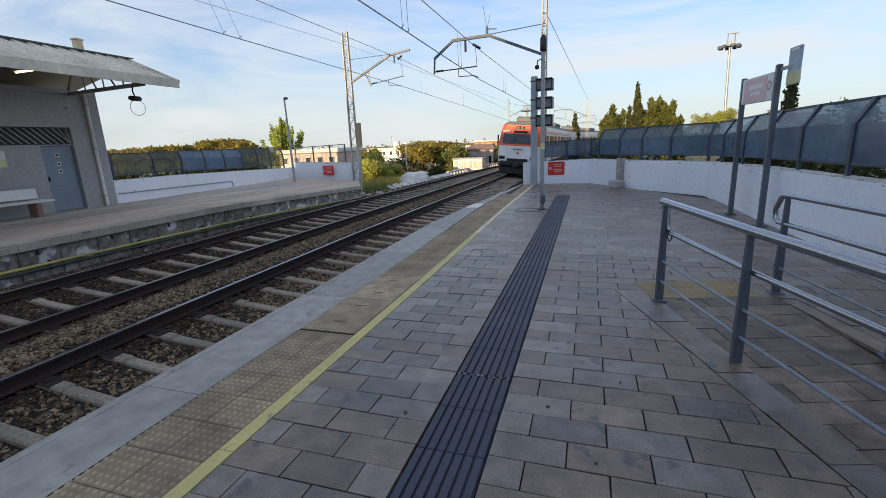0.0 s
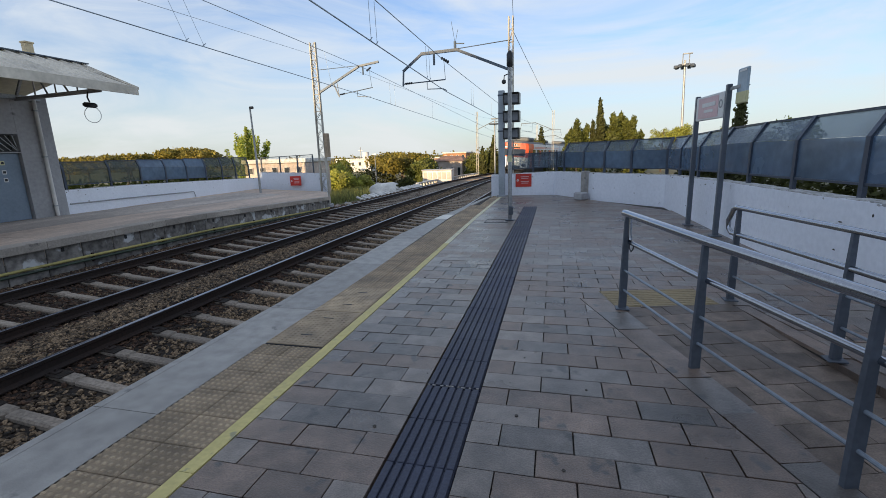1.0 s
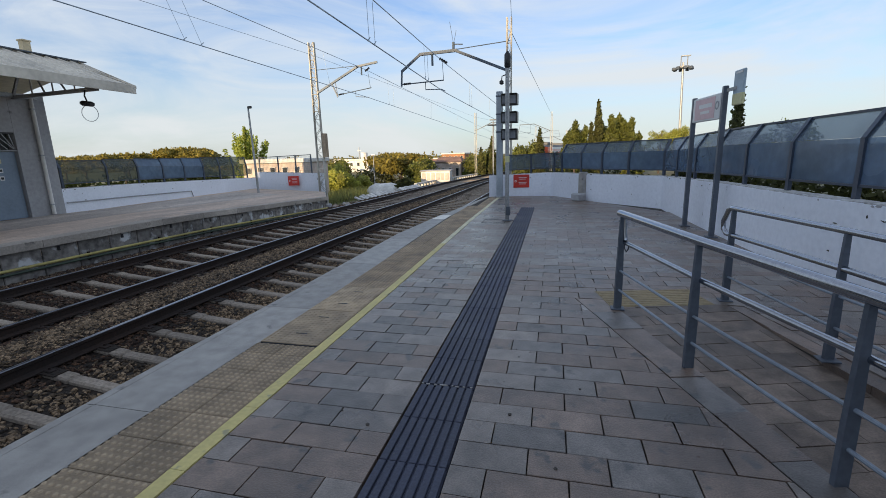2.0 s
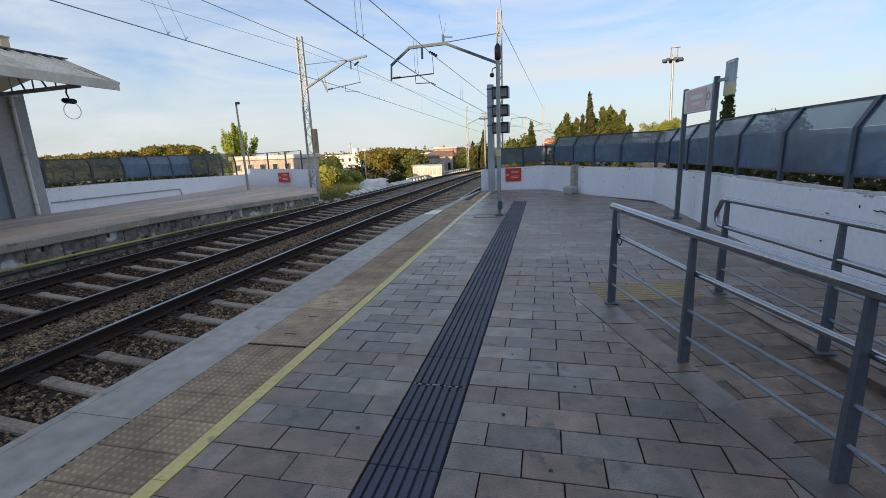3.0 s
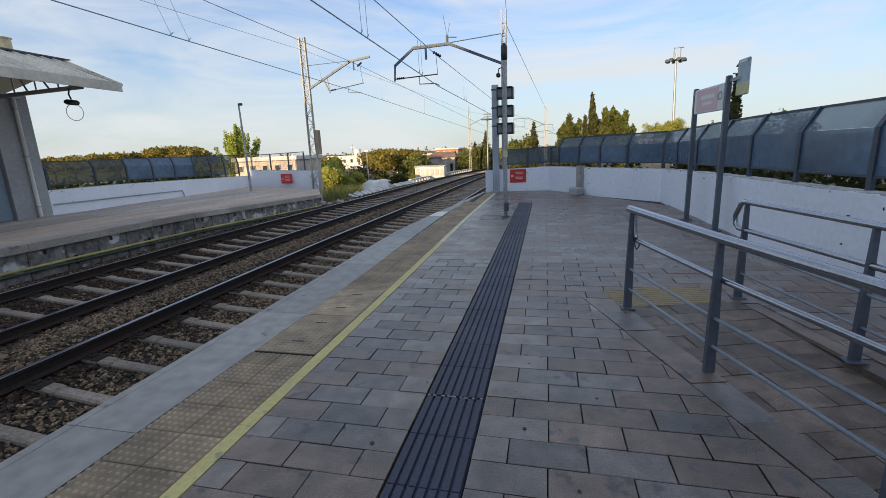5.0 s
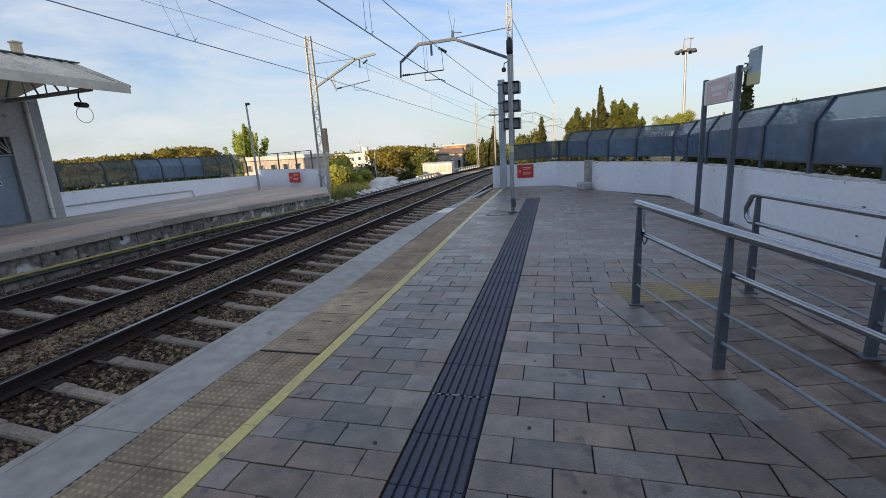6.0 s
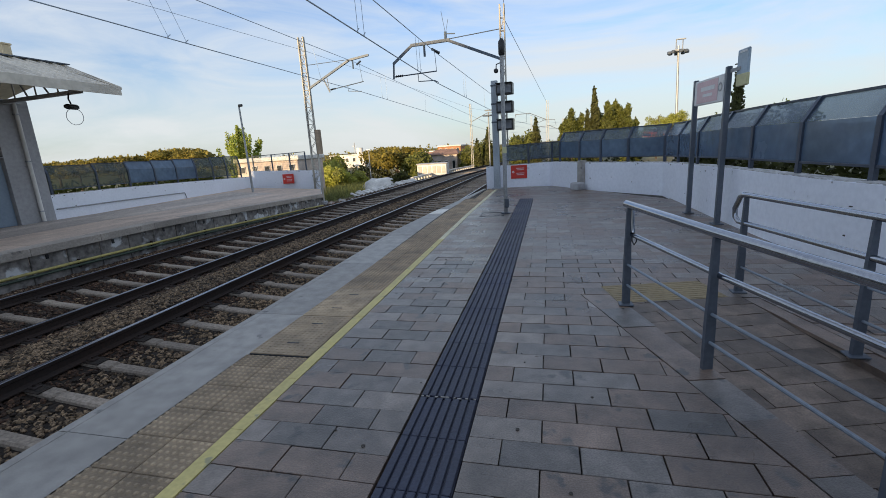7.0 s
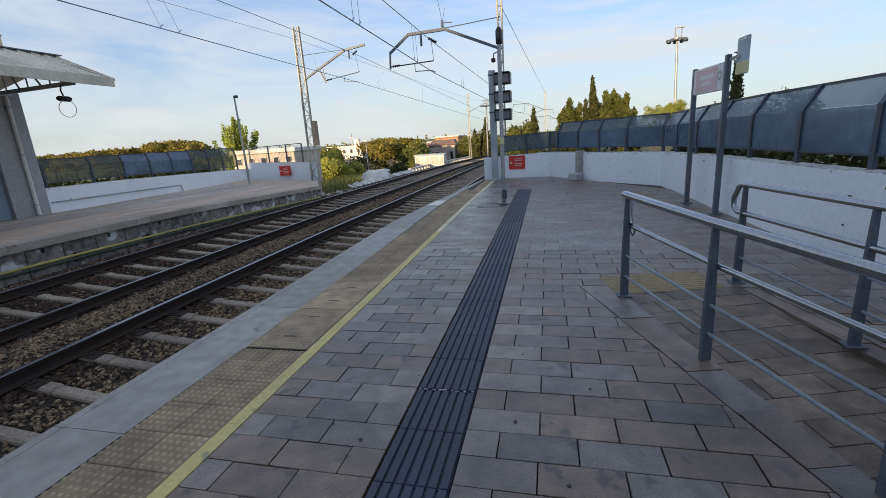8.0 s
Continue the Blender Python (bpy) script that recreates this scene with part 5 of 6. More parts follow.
part("rear_roof", Shape().add([(RX, -9, RZ), (RX, YEND + 1.1, RZ), (-19.8, YEND + 1.1, 3.6), (-19.8, -9, 3.6), (RX, -9, RZ - 0.06), (RX, YEND + 1.1, RZ - 0.06), (-19.8, YEND + 1.1, 3.54), (-19.8, -9, 3.54)], [(0, 1, 2, 3), (7, 6, 5, 4), (0, 4, 5, 1), (1, 5, 6, 2), (2, 6, 7, 3), (3, 7, 4, 0)]), ROOF, hall)
part("ridge_cap", Shape().box((RX, 1.5, RZ + 0.05), (0.3, 21.5, 0.03)), STEEL, hall, "dark ridge strip")
part("fascia", Shape().box((EX + 0.01, 1.1, EZ - 0.055), (0.03, 20.3, 0.25), bevel=0.006), ROOF, hall, "pale eave board")
part("soffit", Shape().add([(EX - 0.05, -9, EZ - 0.10), (EX - 0.05, YEND - 0.1, EZ - 0.10), (RX, YEND + 0.3, RZ - 0.12), (RX, -9, RZ - 0.12)], [(0, 1, 2, 3)]), TIMBER, hall)
for y in (10.45, 7.0, 3.5, 0.0, -3.5, -7):
    t = Shape()
    t.bar((BX, y, 3.60), (EX - 0.45, y, 3.66), 0.09, 0.10)
    t.bar((BX, y, 3.60), (RX, y, RZ - 0.15), 0.06, 0.06)
    for a in (0.25, 0.5, 0.75):
        xx = BX + a * (EX - 0.45 - BX)
        zz = RZ + (EZ - RZ) * (xx - RX) / (EX - RX) - 0.12 if xx > RX else RZ - 0.12
        t.bar((xx, y, 3.62), (xx, y, zz), 0.035, 0.035)
        t.bar((xx, y, zz), (xx + 0.5, y, 3.64), 0.035, 0.035)
    part("truss", t, GALV, hall, "pale steel truss")
part("purlin", Shape().bar((-13.0, -9, 4.25), (-13.0, 11.0, 4.25), 0.08, 0.1).bar((-11.9, -9, 3.93), (-11.9, 10.9, 3.93), 0.08, 0.1), TIMBER, hall)
part("wall_beam", Shape().box((BX + 0.02, 1.0, 3.66), (0.12, 20.2, 0.14), bevel=0.01), GALV, hall)
# the cream stands for low sunlight on the chimney, put into its colour
part("chimney", Shape().box((-14.42, 10.75, 4.80), (0.20, 0.22, 0.80), bevel=0.02).box((-14.42, 10.75, 5.21), (0.24, 0.26, 0.05), bevel=0.01), CREAM_SUNLIT, hall, "chimney in cream with sunlight put into its colour")
lamp = thing("strip_light", "lit fluorescent strip light under the canopy", "lamp")
part("housing", Shape().box((-12.47, 8.12, 3.845), (1.3, 0.14, 0.05), bevel=0.01), WHITE, lamp)
part("tube", Shape().tube([(-13.08, 8.12, 3.80), (-11.86, 8.12, 3.80)], 0.024, 10), TUBE, lamp, "glowing tube", smooth=True)
loop = thing("hanging_speaker", "dark device with a loop of cable hung from the canopy", "loudspeaker", pose(-11.8, 10.2, 0))
part("bracket", Shape().tube([(0, 0, 3.6), (-0.05, 0, 3.45), (0, 0, 3.32)], 0.02, 6), BLACK, loop)
part("body", Shape().box((0, 0, 3.24), (0.34, 0.22, 0.14), pose(0, 0, 0, 0, 8, 0), bevel=0.04), BLACK, loop)
part("cable", Shape().tube([(0.12 * math.cos(k * 0.45) + 0.04, 0.14 * math.cos(k * 0.45), 2.98 + 0.22 * math.sin(k * 0.45)) for k in range(15)], 0.009, 6), WHITE, loop, smooth=True)
bench = thing("bench", "white slab bench with dark legs against the grey wall", "bench")
part("seat", Shape().box((-14.35, 6.6, 0.45), (0.55, 4.6, 0.06), bevel=0.015), WHITE, bench)
part("backrest", Shape().box((-14.66, 6.6, 0.66), (0.06, 4.4, 0.30), pose(0, 0, 0, 0, -8, 0), bevel=0.015), WHITE, bench)
for y in (4.7, 6.6, 8.5):
    part("leg", Shape().box((-14.35, y, 0.21), (0.40, 0.14, 0.42), bevel=0.02), TILE_R, bench, "rusty red leg")

# ---- trees ----
def crown(blobs, count, leaf, seed, flat=1.0, core=0.0):
    """Leaf clumps: small crossed quads strewn through lumpy volumes, denser towards their skins."""
    r = np.random.default_rng(seed)
    w = np.array([b[3] * b[4] * b[5] for b in blobs]) ** 0.7
    pick = r.choice(len(blobs), count, p=w / w.sum())
    b = np.array(blobs)[pick]
    d = r.normal(size=(count, 3))
    d /= np.linalg.norm(d, axis=1, keepdims=True)
    rad = r.uniform(0.15, 1.0, (count, 1)) ** 0.45 * (1 + 0.22 * np.sin(7 * d[:, :1] + 5 * d[:, 1:2] + 9 * d[:, 2:]))
    c = b[:, :3] + d * rad * b[:, 3:6]
    size = leaf * r.uniform(0.55, 1.35, (count, 1, 1))
    u = r.normal(size=(count, 3))
    u /= np.linalg.norm(u, axis=1, keepdims=True)
    v = np.cross(u, r.normal(size=(count, 3)))
    v /= np.linalg.norm(v, axis=1, keepdims=True)
    k = np.array([(-1, -0.35), (0.1, -0.6), (1, 0.0), (0.1, 0.6), (-0.8, 0.4)])
    pts = c[:, None] + size * (k[None, :, :1] * u[:, None] + k[None, :, 1:] * v[:, None] * flat)
    s = Shape()
    s.v = [tuple(q) for q in pts.reshape(-1, 3)]
    s.f = [tuple(range(5 * i, 5 * i + 5)) for i in range(count)]
    if core:
        for bx, by, bz, rx, ry, rz in blobs:
            rows_, cols = 6, 9
            pts = []
            for i in range(rows_ + 1):
                for j in range(cols):
                    th, ph = math.pi * i / rows_, 2 * math.pi * j / cols
                    k = core * (1 + 0.25 * noise.noise((bx + 3 * math.cos(ph) * math.sin(th), by + 3 * math.sin(ph) * math.sin(th), bz + 3 * math.cos(th))))
                    pts.append((bx + k * rx * math.sin(th) * math.cos(ph), by + k * ry * math.sin(th) * math.sin(ph), bz + k * rz * math.cos(th)))
            s.add(pts, [(i * cols + j, i * cols + (j + 1) % cols, (i + 1) * cols + (j + 1) % cols, (i + 1) * cols + j) for i in range(rows_) for j in range(cols)])
    return s


def trunk(h, r0, limbs, seed, lean=0.1):
    rg = random.Random(seed)
    top = Vector((rg.uniform(-lean, lean) * h, rg.uniform(-lean, lean) * h, h))
    s = Shape().tube([(0, 0, -0.4), top * 0.35 + Vector((0.05, 0, 0)), top * 0.7, top], [r0 * 1.3, r0, r0 * 0.7, r0 * 0.25], 8)
    for z, reach, rise in limbs:
        a = rg.uniform(0, 6.28)
        o = top * z
        tip = o + Vector((math.cos(a) * reach, math.sin(a) * reach, rise))
        s.tube([o, o.lerp(tip, 0.5) + Vector((0, 0, -0.1 * reach)), tip], [r0 * 0.5, r0 * 0.32, r0 * 0.08], 6)
    return s


def tree(name, label, h, r0, limbs, blobs, count, leaf, material, seed, group, flat=1.0, lean=0.05, core=0.0):
    t = thing(name, label, "tree", group=group)
    part("trunk", trunk(h, r0, limbs, seed, lean), BARK, t, smooth=True)
    part("crown", crown(blobs, count, leaf, seed, flat, core), material, t)
    return t


def place(t, spots):
    t.matrix_basis = pose(*spots[0])
    for s in spots[1:]:
        copy_thing(t, pose(*s))


rg = random.Random(11)
pine = tree("umbrella_pine", "broad umbrella pine in warm evening light", 4.6, 0.22, [(0.6, 2.2, 1.4), (0.7, 2.0, 1.2), (0.75, 2.4, 1.3), (0.65, 1.8, 1.5)], [(rg.uniform(-2.6, 2.6), rg.uniform(-2.6, 2.6), 4.9 + rg.uniform(-0.5, 0.6), rg.uniform(1.2, 1.9), rg.uniform(1.2, 1.9), rg.uniform(0.7, 1.1)) for _ in range(12)], 6500, 0.2, PINE, 2, "pines", core=0.78)
place(pine, [(-62, 66, -2.3), (-56, 64, -2.9, 0, 0, 70), (-67.5, 72, -2.1, 0, 0, 140), (-74, 66, -2.9, 0, 0, 200), (-80, 70, -2.8, 0, 0, 20), (-87, 68, -3.0, 0, 0, 300), (-95, 70, -3, 0, 0, 10), (-103, 66, -3, 0, 0, 190), (-30, 90, -4.2, 0, 0, 30), (-23.5, 66, -4.4, 0, 0, 95), (-20, 62, -4.5, 0, 0, 215), (-25, 74, -4.3, 0, 0, 15)])
broad = tree("broadleaf_tree", "leafy round green tree in warm light", 4.0, 0.18, [(0.5, 1.4, 1.2), (0.6, 1.5, 1.0), (0.7, 1.2, 1.1)], [(rg.uniform(-1.5, 1.5), rg.uniform(-1.5, 1.5), 3.6 + rg.uniform(-1.7, 1.2), rg.uniform(0.9, 1.5), rg.uniform(0.9, 1.5), rg.uniform(0.9, 1.4)) for _ in range(14)], 7000, 0.15, LEAF, 5, "broadleaf trees", core=0.78)
place(broad, [(-15.4, 58, -4.9, 0, 0, 40), (-17.2, 60, -4.7, 0, 0, 140), (-28, 56, -4.6, 0, 0, 210), (-10.6, 70, -4.6, 0, 0, 20), (-9.6, 78, -4.0, 0, 0, 300), (-2.2, 62, -2.9, 0, 0, 100), (18.5, 60, -2.6, 0, 0, 140)])
fan = []
for k in range(26):
    a, o = rg.uniform(0, 6.283), 0.15 + 1.75 * ((k * 7) % 17) / 16
    hgt = 7.1 - 0.7 * o + rg.uniform(-0.9, 0.3)
    for q in (0.22, 0.3, 0.38, 0.46, 0.54, 0.62, 0.7, 0.78, 0.86, 0.94, 1.0):
        fan.append((o * q * math.cos(a), o * q * math.sin(a), 0.9 + (hgt - 0.9) * q, 0.30 - 0.14 * q, 0.30 - 0.14 * q, 0.42))
young = tree("poplar_tree", "light green upright young tree behind the far wall", 6.2, 0.1, [(0.2, 0.8, 3.0), (0.22, 0.9, 2.8), (0.25, 0.6, 3.0), (0.3, 0.9, 2.4), (0.3, 0.5, 2.6), (0.2, 1.0, 2.5)], fan, 15000, 0.10, LEAF_FRESH, 7, "poplars")
place(young, [(-26.2, 36.0, -3.0)])
round_bush = tree("round_bush", "rounded yellow-green bush beyond the platform end", 2.0, 0.1, [(0.5, 0.8, 0.6), (0.6, 0.7, 0.6)], [(rg.uniform(-0.8, 0.8), rg.uniform(-0.8, 0.8), 1.9 + rg.uniform(-0.9, 0.7), rg.uniform(0.6, 0.9), rg.uniform(0.6, 0.9), rg.uniform(0.5, 0.9)) for _ in range(12)], 5200, 0.1, LEAF_Y, 27, "round bushes", core=0.8)
place(round_bush, [(-21.3, 44.0, -2.8), (-23.3, 46.5, -2.3, 0, 0, 120), (-20.4, 47.0, -3.6, 0, 0, 220)])
cyp = tree("cypress_tree", "tall narrow dark cypress", 8.0, 0.16, [(0.3, 0.5, 1.0)], [(rg.uniform(-0.16, 0.16), rg.uniform(-0.16, 0.16), z, 0.85 * (1 - 0.86 * (z / 9.8) ** 1.7), 0.85 * (1 - 0.86 * (z / 9.8) ** 1.7), 1.0) for z in (0.9, 1.8, 2.7, 3.6, 4.5, 5.4, 6.3, 7.2, 8.0, 8.8)], 6200, 0.15, CYP, 9, "cypresses", core=0.75)
place(cyp, [(6.2, 60, -2.1), (5.55, 61, -4.6, 0, 0, 60), (-7.2, 62, -6.0, 0, 0, 120), (-8.8, 62, -7.4, 0, 0, 10), (-7.9, 64, -7.2, 0, 0, 200), (-0.8, 60, -5.2, 0, 0, 80), (-6.3, 63, -7.6, 0, 0, 150)])
spire = tree("leafy_tree", "upright leafy tree with pointed yellow-green crown", 5.6, 0.13, [(0.4, 0.8, 1.2), (0.5, 0.7, 1.0), (0.6, 0.6, 1.0)], [(rg.uniform(-0.35, 0.35) * (1 - z / 7), rg.uniform(-0.35, 0.35), z, 1.5 * (1 - z / 7.4), 1.5 * (1 - z / 7.4), 0.8) for z in (1.2, 1.9, 2.5, 3.1, 3.7, 4.3, 4.9, 5.5)] + [(0.6, 0.1, 3.0, 0.4, 0.4, 0.9), (-0.65, 0.2, 2.8, 0.4, 0.4, 0.9), (0.1, -0.6, 3.4, 0.35, 0.35, 0.9)], 8000, 0.13, LEAF, 17, "leafy trees", core=0.7)
place(spire, [(3.5, 60, -0.9), (4.5, 61, -1.6, 0, 0, 70), (2.7, 62, -1.9, 0, 0, 130), (7.9, 60, -0.4, 0, 0, 200), (9.1, 61, -0.3, 0, 0, 290), (10.0, 60, -0.9, 0, 0, 20), (7.2, 62, -1.2, 0, 0, 250), (10.9, 61, -2.6, 0, 0, 100)])
twig = tree("thin_tree", "sparse leafy treetop behind the fence", 4.4, 0.09, [(0.4, 0.9, 1.2), (0.5, 1.1, 0.9), (0.6, 0.8, 0.9), (0.7, 0.9, 0.6), (0.8, 0.6, 0.6)], [(rg.uniform(-1.3, 1.3), rg.uniform(-1.0, 1.0), 3.2 + rg.uniform(-1.0, 1.1), 0.45, 0.45, 0.35) for _ in range(20)], 3600, 0.06, LEAF_Y, 13, "thin trees")
place(twig, [(8.0, 18.2, -2.2), (14.2, 56, -0.6, 0, 0, 40), (12.9, 57, -0.9, 0, 0, 140), (15.4, 57, -0.9, 0, 0, 240)])
near_cyp = tree("cypress_tree", "dark cypress rising close behind the fence", 7.0, 0.14, [(0.3, 0.3, 0.8)], [(rg.uniform(-0.06, 0.06), rg.uniform(-0.06, 0.06), z, 0.42 * (1 - 0.86 * (z / 8.2) ** 2.2), 0.42 * (1 - 0.86 * (z / 8.2) ** 2.2), 0.9) for z in (0.9, 1.7, 2.5, 3.3, 4.1, 4.9, 5.7, 6.5, 7.2)], 9000, 0.06, CYP, 19, "cypresses", core=0.75)
place(near_cyp, [(7.1, 18.0, -4.15)])

# bushes and undergrowth, as uncountable greenery
def greenery(name, label, blobs, count, leaf, material, seed):
    return tagged(part(name, crown(blobs, count, leaf, seed), material), label, "shrubs", kind="stuff")


greenery("shrubs", "shrubs growing behind the far fence", [(-16.8 - 0.05 * k, 11.8 + 0.9 * k, 0.2 + rg.uniform(-0.2, 0.25), 0.5, 0.7, 0.9) for k in range(12)], 7000, 0.09, LEAF, 21)
greenery("shrubs", "shrubs growing behind the white wall and fence", [(lerp([(-2, 5.3), (13, 4.5)], 14 - k), 14 - k, 0.45 + rg.uniform(-0.1, 0.2), 0.3, 0.7, 0.75) for k in range(16)] + [(0.9 + 0.6 * k, 17.6 - 0.75 * k, 0.3, 0.5, 0.5, 0.7) for k in range(5)], 16000, 0.06, CYP, 22)
greenery("dark_bushes", "dark bushes between the platform and the trees", [(-25, 62, -2.0, 4, 3, 2.2), (-18, 66, -2.0, 3, 3, 2.4), (-30, 60, -2.2, 3, 3, 2)], 6000, 0.16, CYP, 23)
greenery("dark_bush", "dark round bush beside the pale tarpaulin", [(-13.1, 41.6, -1.2, 0.8, 0.8, 0.75), (-12.6, 41.8, -1.5, 0.7, 0.7, 0.6), (-13.6, 41.6, -1.5, 0.6, 0.7, 0.6)], 2600, 0.11, CYP, 28)
greenery("far_woods", "belt of distant trees along the horizon", [(-260 + 11 * k + rg.uniform(-3, 3), 190 + rg.uniform(-25, 25), -3.4 + rg.uniform(-1, 1.0), 8, 6, rg.uniform(3.5, 6.0)) for k in range(42)], 34000, 0.5, PINE, 24)
greenery("far_woods", "belt of green trees beside the line in the distance", [(-14 + 3.6 * k + rg.uniform(-1, 1), 100 + rg.uniform(-8, 8), -1.4 + rg.uniform(-0.6, 0.8), 2.6, 2.4, rg.uniform(1.8, 3.0)) for k in range(14)], 18000, 0.17, LEAF, 25)
gs = Shape()
rr = random.Random(31)
for k in range(9000):
    x, y = rr.uniform(-24, -13.2), rr.uniform(24.5, 44)
    if x > 0.72 - 0.43 * y:
        continue
    z = -1.35 - fall(y) * 0.9 - 1.3 * min(1, (-12 - x) / 14) * min(1, (y - 20) / 20)
    h, a, l = rr.uniform(0.35, 1.0), rr.uniform(0, 6.28), rr.uniform(-0.3, 0.3)
    dx, dy = 0.025 * math.cos(a), 0.025 * math.sin(a)
    gs.add([(x - dx, y - dy, z), (x + dx, y + dy, z), (x + l, y + l * 0.6, z + h)], [(0, 1, 2)])
tagged(part("tall_grass", gs, GRASS), "tall yellow-green grass beyond the platform's end", "grass", kind="stuff")


# ---- beyond the line ----
def house(label, x, y, z, w, d, h, material, rows_, cols, roof=True, turn=0.0):
    b = thing("house", label, "building", pose(x, y, z, 0, 0, turn))
    part("wall", Shape().box((0, 0, h / 2), (w, d, h), bevel=0.05), material, b)
    if roof:
        part("roof", Shape().add([(-w / 2 - 0.3, -d / 2 - 0.3, h), (w / 2 + 0.3, -d / 2 - 0.3, h), (w / 2 + 0.3, d / 2 + 0.3, h), (-w / 2 - 0.3, d / 2 + 0.3, h), (-w / 2 * 0.7, 0, h + 0.16 * d), (w / 2 * 0.7, 0, h + 0.16 * d)], [(0, 1, 5, 4), (1, 2, 5), (2, 3, 4, 5), (3, 0, 4), (3, 2, 1, 0)]), TILE_R, b)
    else:
        part("parapet", Shape().box((0, 0, h + 0.15), (w + 0.3, d + 0.3, 0.3), bevel=0.04), PLASTERW, b)
    for i in range(rows_):
        for j in range(cols):
            wx, wz = -w / 2 + (j + 0.5) * w / cols, h * (i + 0.55) / rows_
            ww, wh = w / cols * 0.42, h / rows_ * 0.42
            win = part("window", Shape().box((wx, -d / 2 - 0.02, wz), (ww, 0.08, wh), bevel=0.01), PLASTERW, b)
            part("pane", Shape().box((wx, -d / 2 - 0.065, wz), (ww * 0.84, 0.02, wh * 0.84)), PANE, win)
    return b


house("low pinkish house behind the end wall", -19.2, 31.2, -2.2, 4.6, 5, 3.5, PLASTER, 3, 5, False, 8)
house("long white apartment block among pines", -57, 128, -4.8, 11, 10, 5.5, PLASTERW, 2, 5, False)
house("orange brick apartment block in evening sun", -24.0, 118, -4.0, 6.0, 10, 5.6, BRICKB, 3, 4, False)
house("brown apartment block beyond the pines", -31.0, 126, -4.6, 6.5, 10, 5.0, TILE_R, 3, 4, False)
house("pale low house beside the line", -15.5, 72, -3.2, 4.6, 5, 3.6, PLASTER, 1, 4)
tw = thing("roof_tower", "white roof turret with dish antenna", "tower", pose(-54.5, 127, 0.6))
part("drum", Shape().tube([(0, 0, 0), (0, 0, 2.2)], 1.0, 12), PLASTERW, tw, smooth=True)
part("antenna", Shape().tube([(-1.6, 0, 0), (-1.6, 0, 3.8)], 0.14, 6).bar((-2.3, 0, 2.8), (-0.9, 0, 2.8), 0.12, 0.12), GALV, tw)

shed = thing("white_cabin", "long white cabin with recessed panels beside the track", "cabin", pose(-10.9, 45.4, -1.30, 0, 0, 6))
part("body", Shape().box((0, 0, 0.62), (3.0, 2.2, 1.24), bevel=0.03), PLASTERW, shed)
for k in range(6):
    part("panel", Shape().box((-1.2 + 0.48 * k, -1.115, 0.7), (0.36, 0.04, 0.7), bevel=0.01), PLASTER, shed)
part("roof", Shape().box((0, 0, 1.28), (3.2, 2.4, 0.09), bevel=0.02), RENDERG, shed)
tent = thing("white_tarpaulin", "pale tarpaulin mound beside the grass", "tarpaulin", pose(-15.3, 42, -2.2))
s = Shape()
for i in range(9):
    for j in range(7):
        u, v = i / 8 * 2 - 1, j / 6 * 2 - 1
        s.v.append((2.2 * u, 1.3 * v, 1.15 * max(0.0, (1 - u**4) * (1 - v**2)) ** 0.6 + 0.06 * math.sin(9 * u)))
s.f = [(j + 7 * i, j + 7 * i + 7, j + 7 * i + 8, j + 7 * i + 1) for i in range(8) for j in range(6)]
part("sheet", s, PLASTERW, tent, smooth=True)
for k in range(9):
    st = Shape().box((0, 0, 0.12), (rr.uniform(0.15, 0.4), rr.uniform(0.15, 0.35), rr.uniform(0.15, 0.3)), pose(0, 0, 0, rr.uniform(-25, 25), rr.uniform(-25, 25), rr.uniform(0, 90)), bevel=0.04)
    o = tagged(part("rubble_block", st, (TILE_R, RENDERG, LCOPE)[k % 3]), "broken masonry lump at the far platform end", "rubble", "rubble blocks")
    o.matrix_basis = pose(-9.6 - 0.2 * (k % 4), 20.3 + 0.28 * k, -0.95 - fall(20.3 + 0.28 * k))
# white concrete parapet of short posts along the line
parapet = thing("parapet", "low white concrete balustrade along the embankment", "balustrade")
s0 = 38.2
while s0 < 60:
    p, a = along(s0, -11.1)
    part("baluster", Shape().box((p.x, p.y, -0.95 - fall(s0) - 0.05), (0.16, 0.22, 0.60), bevel=0.015), PLASTERW, parapet)
    s0 += 0.85
for q0, q1 in ((38.0, 44.0), (44.0, 52.0), (52.0, 60.0)):
    a, b = along(q0, -11.1)[0], along(q1, -11.1)[0]
    part("coping", Shape().bar(a + Vector((0, 0, -0.66 - fall(q0))), b + Vector((0, 0, -0.66 - fall(q1))), 0.26, 0.11), PLASTERW, parapet)
trough = Shape().box((0, 0, 0.10), (0.62, 0.34, 0.09), pose(0, 0, 0, 0, 24, 0), bevel=0.012).box((0.1, 0, 0.03), (0.3, 0.3, 0.08), bevel=0.01)
blocks = thing("trough_cover", "tilted pale concrete cover beside the track", "concrete slab", group="trough covers")
part("slab", trough, PLASTERW, blocks)
place(blocks, [(-10.55 + rr.uniform(-0.08, 0.08), 25.0 + 0.6 * k, -0.90 - fall(25 + 0.6 * k), 0, rr.uniform(-6, 6), rr.uniform(-14, 14)) for k in range(22)])


def street_lamp(x, y, z, h, label):
    t = thing("street_lamp", label, "lamp", pose(x, y, z), group="street lamps")
    part("pole", Shape().tube([(0, 0, 0), (0, 0, h)], [0.08, 0.05], 8), GALV, t, smooth=True)
    part("head", Shape().box((0, 0, h + 0.08), (0.5, 0.28, 0.16), bevel=0.04), WHITE, t)


